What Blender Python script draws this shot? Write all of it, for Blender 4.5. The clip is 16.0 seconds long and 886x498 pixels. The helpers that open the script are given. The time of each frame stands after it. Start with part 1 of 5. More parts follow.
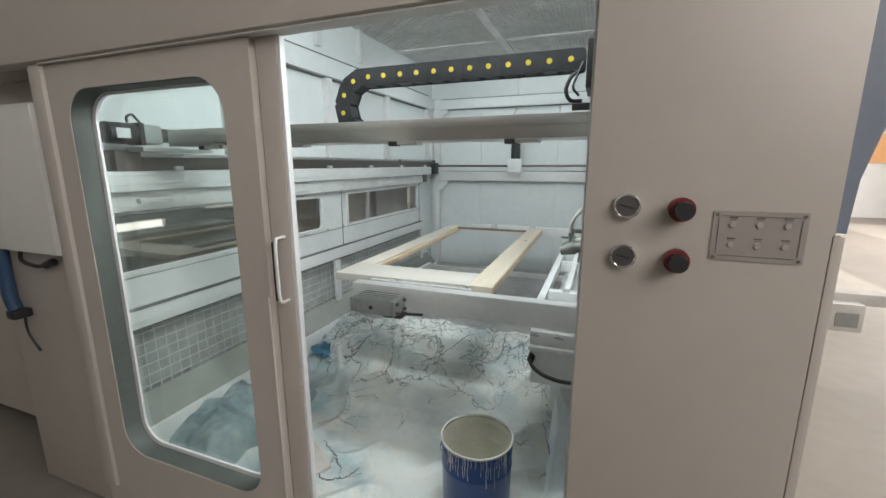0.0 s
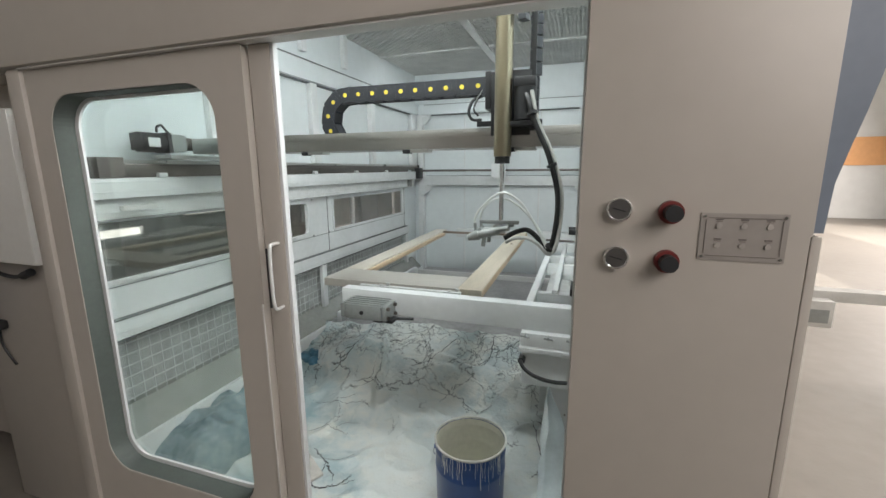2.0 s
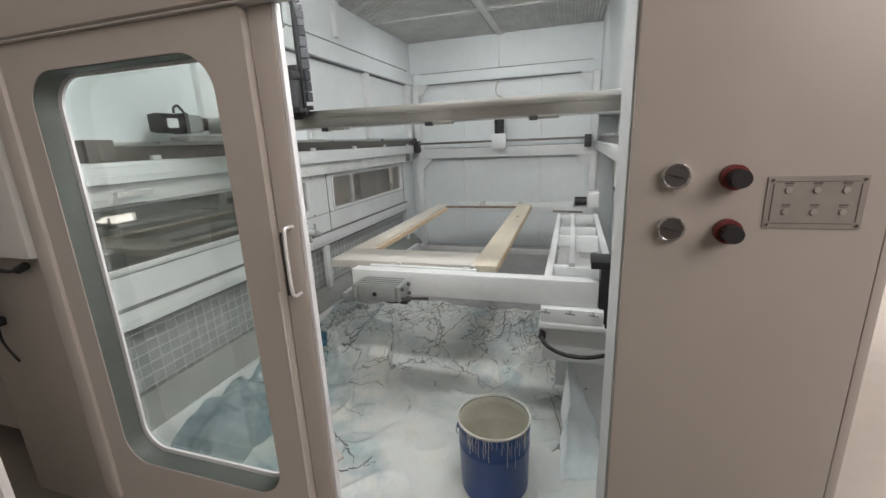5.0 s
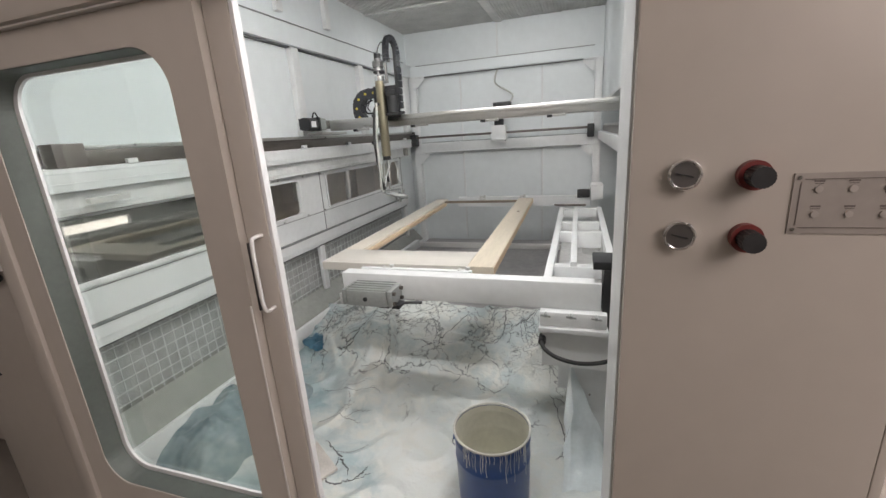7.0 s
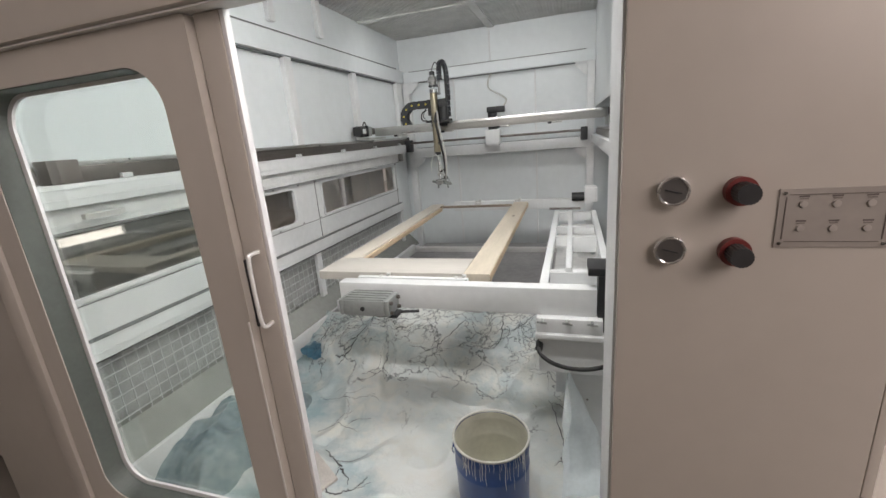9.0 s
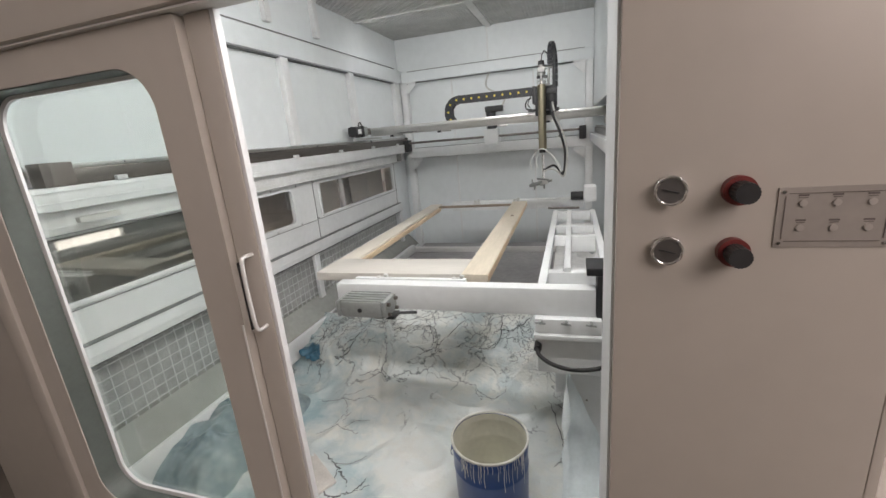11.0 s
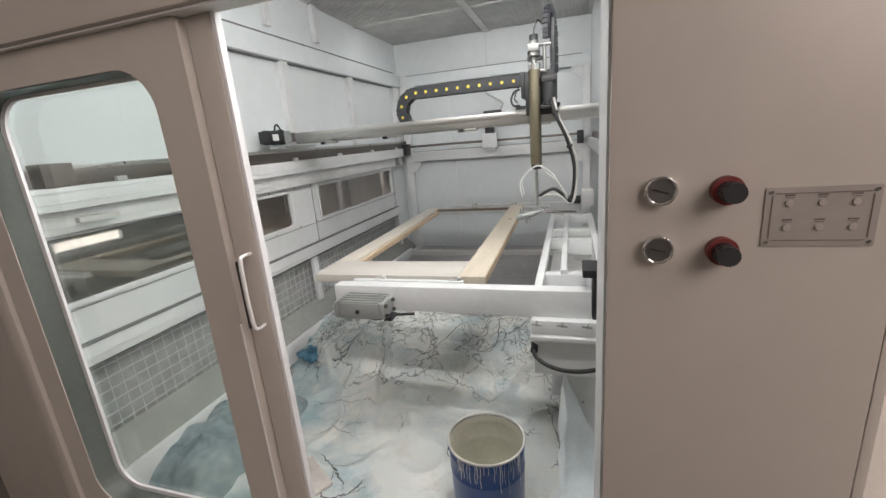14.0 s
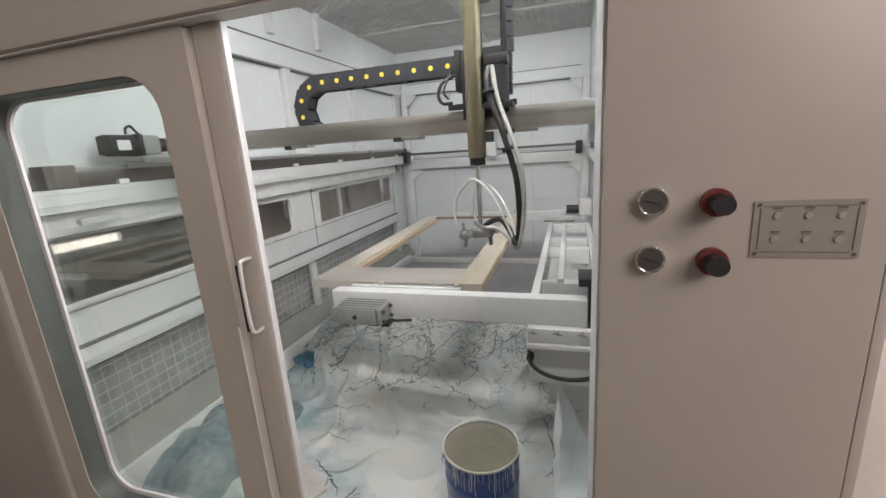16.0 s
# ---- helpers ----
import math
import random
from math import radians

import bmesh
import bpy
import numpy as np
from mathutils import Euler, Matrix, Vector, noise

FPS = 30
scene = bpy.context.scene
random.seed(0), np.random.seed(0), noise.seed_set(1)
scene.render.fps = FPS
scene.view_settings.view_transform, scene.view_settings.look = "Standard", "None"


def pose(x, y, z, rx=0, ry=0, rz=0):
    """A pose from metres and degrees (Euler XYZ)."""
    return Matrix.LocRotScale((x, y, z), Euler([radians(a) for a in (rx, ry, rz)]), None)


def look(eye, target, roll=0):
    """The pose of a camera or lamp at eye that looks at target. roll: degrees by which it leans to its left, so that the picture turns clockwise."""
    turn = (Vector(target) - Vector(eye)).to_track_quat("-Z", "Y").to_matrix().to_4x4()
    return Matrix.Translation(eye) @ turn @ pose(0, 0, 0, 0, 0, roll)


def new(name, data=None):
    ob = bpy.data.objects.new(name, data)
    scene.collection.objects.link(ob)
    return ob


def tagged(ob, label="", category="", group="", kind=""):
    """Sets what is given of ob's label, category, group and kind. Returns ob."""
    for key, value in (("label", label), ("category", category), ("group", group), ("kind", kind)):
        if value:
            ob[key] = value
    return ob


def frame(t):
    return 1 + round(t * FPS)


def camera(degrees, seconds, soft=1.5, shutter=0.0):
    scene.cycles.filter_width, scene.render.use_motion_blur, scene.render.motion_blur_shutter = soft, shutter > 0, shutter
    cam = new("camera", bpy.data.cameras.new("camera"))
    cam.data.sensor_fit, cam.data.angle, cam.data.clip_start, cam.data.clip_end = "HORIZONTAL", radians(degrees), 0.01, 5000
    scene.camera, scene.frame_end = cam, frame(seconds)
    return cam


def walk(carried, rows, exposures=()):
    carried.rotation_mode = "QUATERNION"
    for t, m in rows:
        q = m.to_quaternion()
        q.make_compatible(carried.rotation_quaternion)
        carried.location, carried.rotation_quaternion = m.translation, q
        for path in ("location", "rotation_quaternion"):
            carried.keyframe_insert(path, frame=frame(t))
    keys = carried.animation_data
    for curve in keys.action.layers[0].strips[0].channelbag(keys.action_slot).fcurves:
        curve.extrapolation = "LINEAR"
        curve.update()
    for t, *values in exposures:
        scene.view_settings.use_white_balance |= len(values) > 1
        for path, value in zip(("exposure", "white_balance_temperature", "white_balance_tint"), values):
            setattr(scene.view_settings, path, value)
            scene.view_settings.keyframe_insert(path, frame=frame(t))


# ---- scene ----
cam = camera(94.1, 16.0)
PATH = [
    (0, (0.605, -0.821, 1.524), (-0.094, 1.01, 1.123), -0.1),
    (0.5, (0.617, -0.825, 1.523), (-0.082, 1.006, 1.127), -0.2),
    (1, (0.621, -0.83, 1.524), (-0.072, 1.006, 1.138), -0.3),
    (1.5, (0.606, -0.837, 1.526), (-0.056, 1.012, 1.148), -0.4),
    (2, (0.58, -0.846, 1.527), (-0.04, 1.016, 1.146), -0.4),
    (2.5, (0.521, -0.839, 1.517), (-0.028, 1.045, 1.133), -0.2),
    (3, (0.475, -0.833, 1.512), (-0.04, 1.057, 1.109), -0.3),
    (3.5, (0.462, -0.838, 1.515), (-0.059, 1.046, 1.09), -0.6),
    (4, (0.468, -0.839, 1.517), (-0.07, 1.036, 1.076), -1.1),
    (4.2, (0.471, -0.84, 1.525), (-0.079, 1.027, 1.065), -1.4),
    (6.5, (0.497, -0.701, 1.519), (-0.124, 1.126, 0.996), -3.4),
    (7, (0.501, -0.697, 1.53), (-0.113, 1.13, 0.995), -3.8),
    (7.5, (0.509, -0.701, 1.557), (-0.092, 1.13, 1.024), -4.1),
    (8, (0.512, -0.7, 1.559), (-0.092, 1.13, 1.024), -4.5),
    (8.5, (0.507, -0.7, 1.558), (-0.096, 1.131, 1.024), -4.6),
    (9, (0.506, -0.698, 1.557), (-0.093, 1.137, 1.03), -4.7),
    (11.5, (0.513, -0.683, 1.556), (-0.086, 1.151, 1.028), -5.1),
    (12, (0.508, -0.683, 1.555), (-0.089, 1.152, 1.028), -5.1),
    (12.5, (0.506, -0.681, 1.555), (-0.09, 1.153, 1.027), -5.1),
    (13, (0.509, -0.684, 1.555), (-0.088, 1.152, 1.031), -5.1),
    (13.5, (0.515, -0.693, 1.557), (-0.083, 1.144, 1.042), -5.1),
    (14, (0.521, -0.696, 1.55), (-0.072, 1.145, 1.042), -4.8),
    (14.5, (0.525, -0.699, 1.55), (-0.062, 1.148, 1.054), -4.5),
    (15, (0.529, -0.701, 1.552), (-0.057, 1.149, 1.066), -4.2),
    (15.5, (0.528, -0.705, 1.552), (-0.061, 1.145, 1.072), -4.0),
    (16, (0.528, -0.708, 1.552), (-0.059, 1.144, 1.078), -3.9),
]
walk(cam, [(t, look(e, g, r)) for t, e, g, r in PATH],
     exposures=[(0.0, 0.04, 6500, 10), (2.5, 0.03, 6550, 11), (3.5, -0.06, 6700, 14), (4.2, -0.08, 6750, 15), (6.5, 0.0, 6950, 20), (16.0, 0.0, 6950, 20)])

# ---- world and light ----
world = bpy.data.worlds.new("hall_daylight")
scene.world = world
world.use_nodes = True
wn = world.node_tree.nodes
sky = wn.new("ShaderNodeTexSky")
sky.sky_type, sky.sun_disc = "NISHITA", False
sky.sun_elevation, sky.sun_rotation = radians(48), radians(60)
world.node_tree.links.new(sky.outputs[0], wn["Background"].inputs[0])
wn["Background"].inputs[1].default_value = 0.10


def sun_lamp(strength, direction):
    d = bpy.data.lights.new("sun", "SUN")
    d.energy, d.angle, d.color = strength, radians(0.5), (1.0, 0.95, 0.87)
    ob = new("sun", d)
    ob.matrix_basis = look((0, 0, 8), Vector((0, 0, 8)) + Vector(direction))
    return ob


def area_lamp(name, eye, target, sx, sy, watts, color):
    d = bpy.data.lights.new(name, "AREA")
    d.shape, d.size, d.size_y, d.energy, d.color = "RECTANGLE", sx, sy, watts, color
    ob = new(name, d)
    ob.matrix_basis = look(eye, target)
    return ob


sun_lamp(5.0, (-0.55, 0.38, -0.74))
# lamps added out of view: window bands behind and on the hall's long side, booth strips
area_lamp("rear_daylight_fill", (3.0, -6.1, 3.9), (0.9, 0.0, 1.7), 3.6, 2.0, 4, (1.0, 0.92, 0.82))
area_lamp("side_window_daylight", (3.32, -2.0, 3.5), (0.9, 0.0, 1.7), 3.4, 2.4, 125, (1.0, 0.93, 0.88))
area_lamp("window_band_daylight", (9.3, 7.0, 3.4), (2.0, 6.0, 0.5), 8.0, 3.0, 1900, (1.0, 0.94, 0.90))
area_lamp("booth_light_side", (0.60, 1.00, 2.48), (-0.95, 1.6, 0.25), 1.3, 0.05, 18, (0.92, 0.98, 0.98))
area_lamp("booth_light_front", (0.00, 0.24, 2.47), (0.00, 2.0, 0.35), 1.25, 0.04, 19, (0.90, 0.98, 0.98))
area_lamp("booth_fill_rear", (-0.25, 2.75, 2.46), (-0.35, 3.45, 0.5), 1.5, 0.08, 4.5, (0.90, 0.98, 0.98))

# ---- materials ----


def mat(name, color, rough=0.5, metal=0.0, var=0.12, scale=6.0, bump=0.0, bscale=60.0, spec=0.5, stretch=(1, 1, 1), dark=None):
    m = bpy.data.materials.new(name)
    m.use_nodes = True
    nt = m.node_tree
    N, L = nt.nodes, nt.links
    b = N["Principled BSDF"]
    b.inputs["Roughness"].default_value = rough
    b.inputs["Metallic"].default_value = metal
    b.inputs["Specular IOR Level"].default_value = spec
    tc = N.new("ShaderNodeTexCoord")
    mp = N.new("ShaderNodeMapping")
    mp.inputs["Scale"].default_value = stretch
    L.new(tc.outputs["Object"], mp.inputs[0])
    n1 = N.new("ShaderNodeTexNoise")
    n1.inputs["Scale"].default_value, n1.inputs["Detail"].default_value = scale, 6
    n2 = N.new("ShaderNodeTexNoise")
    n2.inputs["Scale"].default_value, n2.inputs["Detail"].default_value = scale * 9, 4
    L.new(mp.outputs[0], n1.inputs[0]), L.new(mp.outputs[0], n2.inputs[0])
    add = N.new("ShaderNodeMath")
    add.operation = "MULTIPLY_ADD"
    add.inputs[1].default_value, add.inputs[2].default_value = 0.35, 0.0
    L.new(n2.outputs["Fac"], add.inputs[0])
    sm = N.new("ShaderNodeMath")
    sm.operation = "MULTIPLY_ADD"
    sm.inputs[1].default_value = 0.65
    L.new(n1.outputs["Fac"], sm.inputs[0]), L.new(add.outputs[0], sm.inputs[2])
    ramp = N.new("ShaderNodeValToRGB")
    ramp.color_ramp.elements[0].position, ramp.color_ramp.elements[1].position = 0.32, 0.68
    lo = dark or tuple(c * (1 - var) for c in color)
    hi = tuple(min(1.0, c * (1 + var * 0.5)) for c in color)
    ramp.color_ramp.elements[0].color, ramp.color_ramp.elements[1].color = (*lo, 1), (*hi, 1)
    L.new(sm.outputs[0], ramp.inputs[0])
    L.new(ramp.outputs[0], b.inputs["Base Color"])
    rr = N.new("ShaderNodeMapRange")
    rr.inputs["To Min"].default_value, rr.inputs["To Max"].default_value = max(0.02, rough - 0.08), min(1, rough + 0.10)
    L.new(n1.outputs["Fac"], rr.inputs[0]), L.new(rr.outputs[0], b.inputs["Roughness"])
    if bump:
        n3 = N.new("ShaderNodeTexNoise")
        n3.inputs["Scale"].default_value, n3.inputs["Detail"].default_value = bscale, 5
        L.new(mp.outputs[0], n3.inputs[0])
        bp = N.new("ShaderNodeBump")
        bp.inputs["Strength"].default_value, bp.inputs["Distance"].default_value = bump, 0.004
        L.new(n3.outputs["Fac"], bp.inputs["Height"]), L.new(bp.outputs[0], b.inputs["Normal"])
    return m


COAT = mat("grey_beige_powder_coat", (0.50, 0.465, 0.42), 0.42, var=0.06, scale=2.0, bump=0.03, bscale=500)
COAT_EDGE = mat("pale_coated_edge", (0.72, 0.71, 0.69), 0.4, var=0.06)
WHITE = mat("white_booth_sheet", (0.74, 0.78, 0.79), 0.38, var=0.07, scale=1.6, bump=0.06, bscale=200)
WHITE2 = mat("white_painted_steel", (0.74, 0.755, 0.755), 0.4, var=0.10, scale=3.0, bump=0.08, bscale=240)
OVERSPRAY = mat("white_steel_with_overspray", (0.72, 0.73, 0.72), 0.6, var=0.2, scale=5.0, bump=0.25, bscale=160)
GREYSHEET = mat("grey_wet_tray_steel", (0.34, 0.33, 0.33), 0.45, var=0.35, scale=3.0, bump=0.2, bscale=60)
FILTER = mat("grey_filter_cotton", (0.46, 0.47, 0.46), 0.95, var=0.25, scale=14, bump=0.5, bscale=200)
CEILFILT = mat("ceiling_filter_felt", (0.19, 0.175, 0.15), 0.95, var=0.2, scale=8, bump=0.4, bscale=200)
WIRE = mat("galvanised_wire", (0.66, 0.68, 0.68), 0.45, 0.2, var=0.15)
ALU = mat("brushed_aluminium", (0.56, 0.56, 0.545), 0.29, 1.0, var=0.10, scale=3, stretch=(0.5, 3, 3))
RAILSTEEL = mat("oily_rail_steel", (0.21, 0.19, 0.175), 0.35, 1.0, var=0.3, scale=5, stretch=(6, 0.3, 6))
BRIGHTSTEEL = mat("bright_polished_steel", (0.95, 0.95, 0.94), 0.18, 0.45, var=0.04)
CHROME = mat("polished_chrome", (0.80, 0.80, 0.80), 0.12, 1.0, var=0.05)
BRONZE = mat("bronze_anodised_tube", (0.36, 0.32, 0.23), 0.30, 1.0, var=0.18, scale=3, stretch=(1, 1, 0.1))
BLACK = mat("black_plastic", (0.025, 0.026, 0.028), 0.45, var=0.3, scale=12, bump=0.1)
CHAINB = mat("dark_nylon_chain", (0.035, 0.038, 0.045), 0.42, var=0.3, scale=20, bump=0.1, bscale=200)
YELLOW = mat("yellow_pin_cap", (0.76, 0.61, 0.08), 0.4, var=0.1)
RUBBER = mat("black_rubber_hose", (0.02, 0.02, 0.02), 0.5, var=0.3)
GREYHOSE = mat("grey_braided_hose", (0.55, 0.55, 0.52), 0.5, var=0.2, scale=40, bump=0.2, bscale=300)
CLEARHOSE = mat("milky_air_hose", (0.72, 0.75, 0.72), 0.3, var=0.1)
WOOD = mat("pale_pine_wood", (0.70, 0.62, 0.50), 0.55, var=0.16, scale=2.2, bump=0.15, bscale=60, stretch=(6, 0.7, 6))
WOODX = mat("pale_pine_crosswise", (0.62, 0.59, 0.54), 0.55, var=0.10, scale=2.2, bump=0.15, bscale=60, stretch=(0.7, 6, 6))
CASTGREY = mat("cast_grey_actuator", (0.33, 0.35, 0.34), 0.5, 0.3, var=0.18, scale=10, bump=0.2)
BLUEPAIL = mat("glossy_blue_pail", (0.012, 0.06, 0.23), 0.3, var=0.2, scale=5)
CREAM = mat("cream_paint_lining", (0.66, 0.65, 0.56), 0.45, var=0.14, scale=6, bump=0.1)
PAILRIM = mat("paint_smeared_rim", (0.58, 0.58, 0.53), 0.45, var=0.35, scale=18)
PAINTDRIP = mat("white_paint_drip", (0.75, 0.77, 0.78), 0.4, var=0.05)
BLUECOVER = mat("blue_grey_cover", (0.20, 0.235, 0.29), 0.4, var=0.1)
SMOKED = mat("dark_reflecting_pane", (0.34, 0.33, 0.31), 0.05, 0.85, var=0.30, scale=1.6, stretch=(1, 1.3, 0.5))
for lk in [k for k in SMOKED.node_tree.links if k.to_socket.name == "Roughness"]:
    SMOKED.node_tree.links.remove(lk)
SMOKED.node_tree.nodes["Principled BSDF"].inputs["Roughness"].default_value = 0.03
BOARDWHITE = mat("bright_white_laminate", (0.88, 0.865, 0.85), 0.35, var=0.03, scale=1.5)
DUCT = mat("brown_grey_duct_sheet", (0.66, 0.60, 0.53), 0.45, var=0.25, scale=2.5)
# dark colour stands for the shadow that fills the sheet joints
SEAM = mat("dark_joint_shadow", (0.20, 0.21, 0.21), 0.7, var=0.3, scale=30)
FITTING = mat("dull_nickel_fitting", (0.34, 0.34, 0.33), 0.42, 1.0, var=0.2, scale=30)
WOODP = mat("sprayed_pine", (0.72, 0.67, 0.59), 0.55, var=0.12, scale=2.2, bump=0.12, bscale=60, stretch=(6, 0.7, 6))
# raw pine with shade mixed into its colour, for far rail and near rebate
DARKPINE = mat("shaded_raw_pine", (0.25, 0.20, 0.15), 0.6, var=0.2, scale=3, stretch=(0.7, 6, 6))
PINE = mat("fresh_pine_edge", (0.74, 0.56, 0.38), 0.5, var=0.2, scale=3, stretch=(6, 0.7, 6))
LINER = mat("dark_green_grey_liner", (0.095, 0.11, 0.10), 0.5, var=0.2, scale=8)
CONCRETE = mat("pale_hall_concrete", (0.23, 0.21, 0.185), 0.55, var=0.16, scale=0.9, bump=0.2, bscale=40)
HALLWALL = mat("hall_wall_sheet", (0.62, 0.62, 0.60), 0.7, var=0.1, scale=0.5)
ORANGE = mat("orange_wall_band", (0.66, 0.34, 0.14), 0.6, var=0.12, scale=1)
KNOBRED = mat("dark_red_knob_ring", (0.17, 0.03, 0.028), 0.4, var=0.2, scale=30)
PLATE = mat("engraved_aluminium_plate", (0.40, 0.37, 0.34), 0.42, 0.35, var=0.08, scale=10)
INK = mat("dark_engraving_ink", (0.15, 0.13, 0.12), 0.6)
BUTTON = mat("dull_steel_button", (0.50, 0.47, 0.44), 0.4, 0.5)
MESHGREY = mat("grey_expanded_metal", (0.80, 0.80, 0.78), 0.6, 0.0, var=0.15)
RAILPALE = mat("pale_aluminium_profile", (0.62, 0.62, 0.60), 0.4, 0.3)
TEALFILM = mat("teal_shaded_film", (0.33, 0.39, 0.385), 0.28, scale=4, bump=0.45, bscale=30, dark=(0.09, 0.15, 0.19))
DIAL = mat("grey_dial_face", (0.15, 0.145, 0.14), 0.3, 0.6, var=0.1)
SHEETBLUE = mat("teal_stained_film", (0.05, 0.16, 0.24), 0.35, var=0.4, scale=7)
PENDANT = mat("off_white_pendant_box", (0.78, 0.78, 0.75), 0.4, var=0.05)
POLEBLUE = mat("navy_pole", (0.03, 0.07, 0.14), 0.4, var=0.15)


def glass_mat(name, color, rough=0.02):
    m = bpy.data.materials.new(name)
    m.use_nodes = True
    b = m.node_tree.nodes["Principled BSDF"]
    b.inputs["Base Color"].default_value = (*color, 1)
    b.inputs["Transmission Weight"].default_value = 1.0
    b.inputs["Roughness"].default_value, b.inputs["IOR"].default_value = rough, 1.45
    return m


GLASS = glass_mat("green_tinted_glass", (0.86, 0.93, 0.91))
DUSKGLASS = glass_mat("grey_window_glass", (0.93, 0.92, 0.90))
CLEARFILM = mat("bluish_clear_film", (0.80, 0.88, 0.90), 0.12, var=0.12, scale=8, bump=0.5, bscale=30)
CLEARFILM.node_tree.nodes["Principled BSDF"].inputs["Transmission Weight"].default_value = 0.3


def glow_mat(name, color, strength):
    m = bpy.data.materials.new(name)
    m.use_nodes = True
    b = m.node_tree.nodes["Principled BSDF"]
    b.inputs["Base Color"].default_value = (*color, 1)
    b.inputs["Emission Color"].default_value, b.inputs["Emission Strength"].default_value = (*color, 1), strength
    return m


DAYSLOT = glow_mat("daylight_beyond_slot", (1.0, 0.97, 0.93), 3.5)
DAYLIGHT = glow_mat("daylight_beyond_window", (1.0, 0.97, 0.93), 1.2)


def film_mat():
    """White protective film with folds, stained patches, and grey veins for fold shadow and dirt."""
    m = bpy.data.materials.new("veined_plastic_film")
    m.use_nodes = True
    nt = m.node_tree
    N, L = nt.nodes, nt.links
    b = N["Principled BSDF"]
    tc = N.new("ShaderNodeTexCoord")

    def tex(kind, scale, detail=4, **kw):
        n = N.new(kind)
        n.inputs["Scale"].default_value = scale
        if "Detail" in n.inputs:
            n.inputs["Detail"].default_value = detail
        return n

    warp = tex("ShaderNodeTexNoise", 4.5, 7)
    warp.inputs["Roughness"].default_value = 0.62
    L.new(tc.outputs["Object"], warp.inputs[0])
    mix = N.new("ShaderNodeMix")
    mix.data_type = "VECTOR"
    mix.inputs[0].default_value = 0.22
    L.new(tc.outputs["Object"], mix.inputs[4]), L.new(warp.outputs["Color"], mix.inputs[5])
    veins = []
    sep = N.new("ShaderNodeSeparateXYZ")
    L.new(tc.outputs["Object"], sep.inputs[0])
    for scale, width, lo, hi, gs, dep in ((3.1, 0.013, 0.46, 0.56, 2.3, 0.85), (7.0, 0.020, 0.52, 0.60, 3.1, 0.8), (17.0, 0.040, 0.58, 0.64, 5.2, 0.8)):
        ln = tex("ShaderNodeTexVoronoi", scale, 0)
        ln.feature = "DISTANCE_TO_EDGE"
        L.new(mix.outputs[1], ln.inputs[0])
        vr = N.new("ShaderNodeMapRange")
        vr.inputs["From Min"].default_value, vr.inputs["From Max"].default_value = width * 0.25, width
        vr.inputs["To Min"].default_value, vr.inputs["To Max"].default_value = dep, 0.0
        L.new(ln.outputs["Distance"], vr.inputs[0])
        gate = tex("ShaderNodeTexNoise", gs, 5)
        gate.inputs["Roughness"].default_value = 0.65
        L.new(tc.outputs["Object"], gate.inputs[0])
        # more creases on the rise under the bench than on the flat front
        ramp = N.new("ShaderNodeMath")
        ramp.operation = "MULTIPLY_ADD"
        ramp.inputs[1].default_value = 0.42
        L.new(sep.outputs[1], ramp.inputs[0]), L.new(gate.outputs["Fac"], ramp.inputs[2])
        gr = N.new("ShaderNodeMapRange")
        gr.inputs["From Min"].default_value, gr.inputs["From Max"].default_value = lo + 0.455, hi + 0.475
        L.new(ramp.outputs[0], gr.inputs[0])
        v1 = N.new("ShaderNodeMath")
        v1.operation = "MULTIPLY"
        L.new(vr.outputs[0], v1.inputs[0]), L.new(gr.outputs[0], v1.inputs[1])
        veins.append(v1)
    vsum = N.new("ShaderNodeMath")
    vsum.operation = "MAXIMUM"
    L.new(veins[0].outputs[0], vsum.inputs[0]), L.new(veins[1].outputs[0], vsum.inputs[1])
    vein = N.new("ShaderNodeMath")
    vein.operation = "MAXIMUM"
    L.new(vsum.outputs[0], vein.inputs[0]), L.new(veins[2].outputs[0], vein.inputs[1])
    cloud = tex("ShaderNodeTexNoise", 1.7, 6)
    L.new(tc.outputs["Object"], cloud.inputs[0])
    base = N.new("ShaderNodeValToRGB")
    e = base.color_ramp.elements
    e[0].position, e[0].color = 0.34, (0.42, 0.50, 0.51, 1)
    e[1].position, e[1].color = 0.60, (0.66, 0.69, 0.67, 1)
    L.new(cloud.outputs["Fac"], base.inputs[0])
    cream = tex("ShaderNodeTexNoise", 2.4, 3)
    L.new(warp.outputs["Color"], cream.inputs[0])
    cm = N.new("ShaderNodeMix")
    cm.data_type = "RGBA"
    cm.inputs[7].default_value = (0.66, 0.665, 0.62, 1)
    cr = N.new("ShaderNodeMapRange")
    cr.inputs["From Min"].default_value, cr.inputs["From Max"].default_value = 0.42, 0.62
    L.new(cream.outputs["Fac"], cr.inputs[0]), L.new(cr.outputs[0], cm.inputs[0]), L.new(base.outputs[0], cm.inputs[6])
    stain = tex("ShaderNodeTexNoise", 3.4, 5)
    stain.inputs["Roughness"].default_value = 0.6
    L.new(mix.outputs[1], stain.inputs[0])
    side = N.new("ShaderNodeMath")
    side.operation = "MULTIPLY_ADD"
    side.inputs[1].default_value = -0.30
    L.new(sep.outputs[0], side.inputs[0]), L.new(stain.outputs["Fac"], side.inputs[2])
    sr = N.new("ShaderNodeMapRange")
    sr.inputs["From Min"].default_value, sr.inputs["From Max"].default_value = 0.66, 0.84
    sr.inputs["To Max"].default_value = 0.85
    L.new(side.outputs[0], sr.inputs[0])
    sm2 = N.new("ShaderNodeMix")
    sm2.data_type = "RGBA"
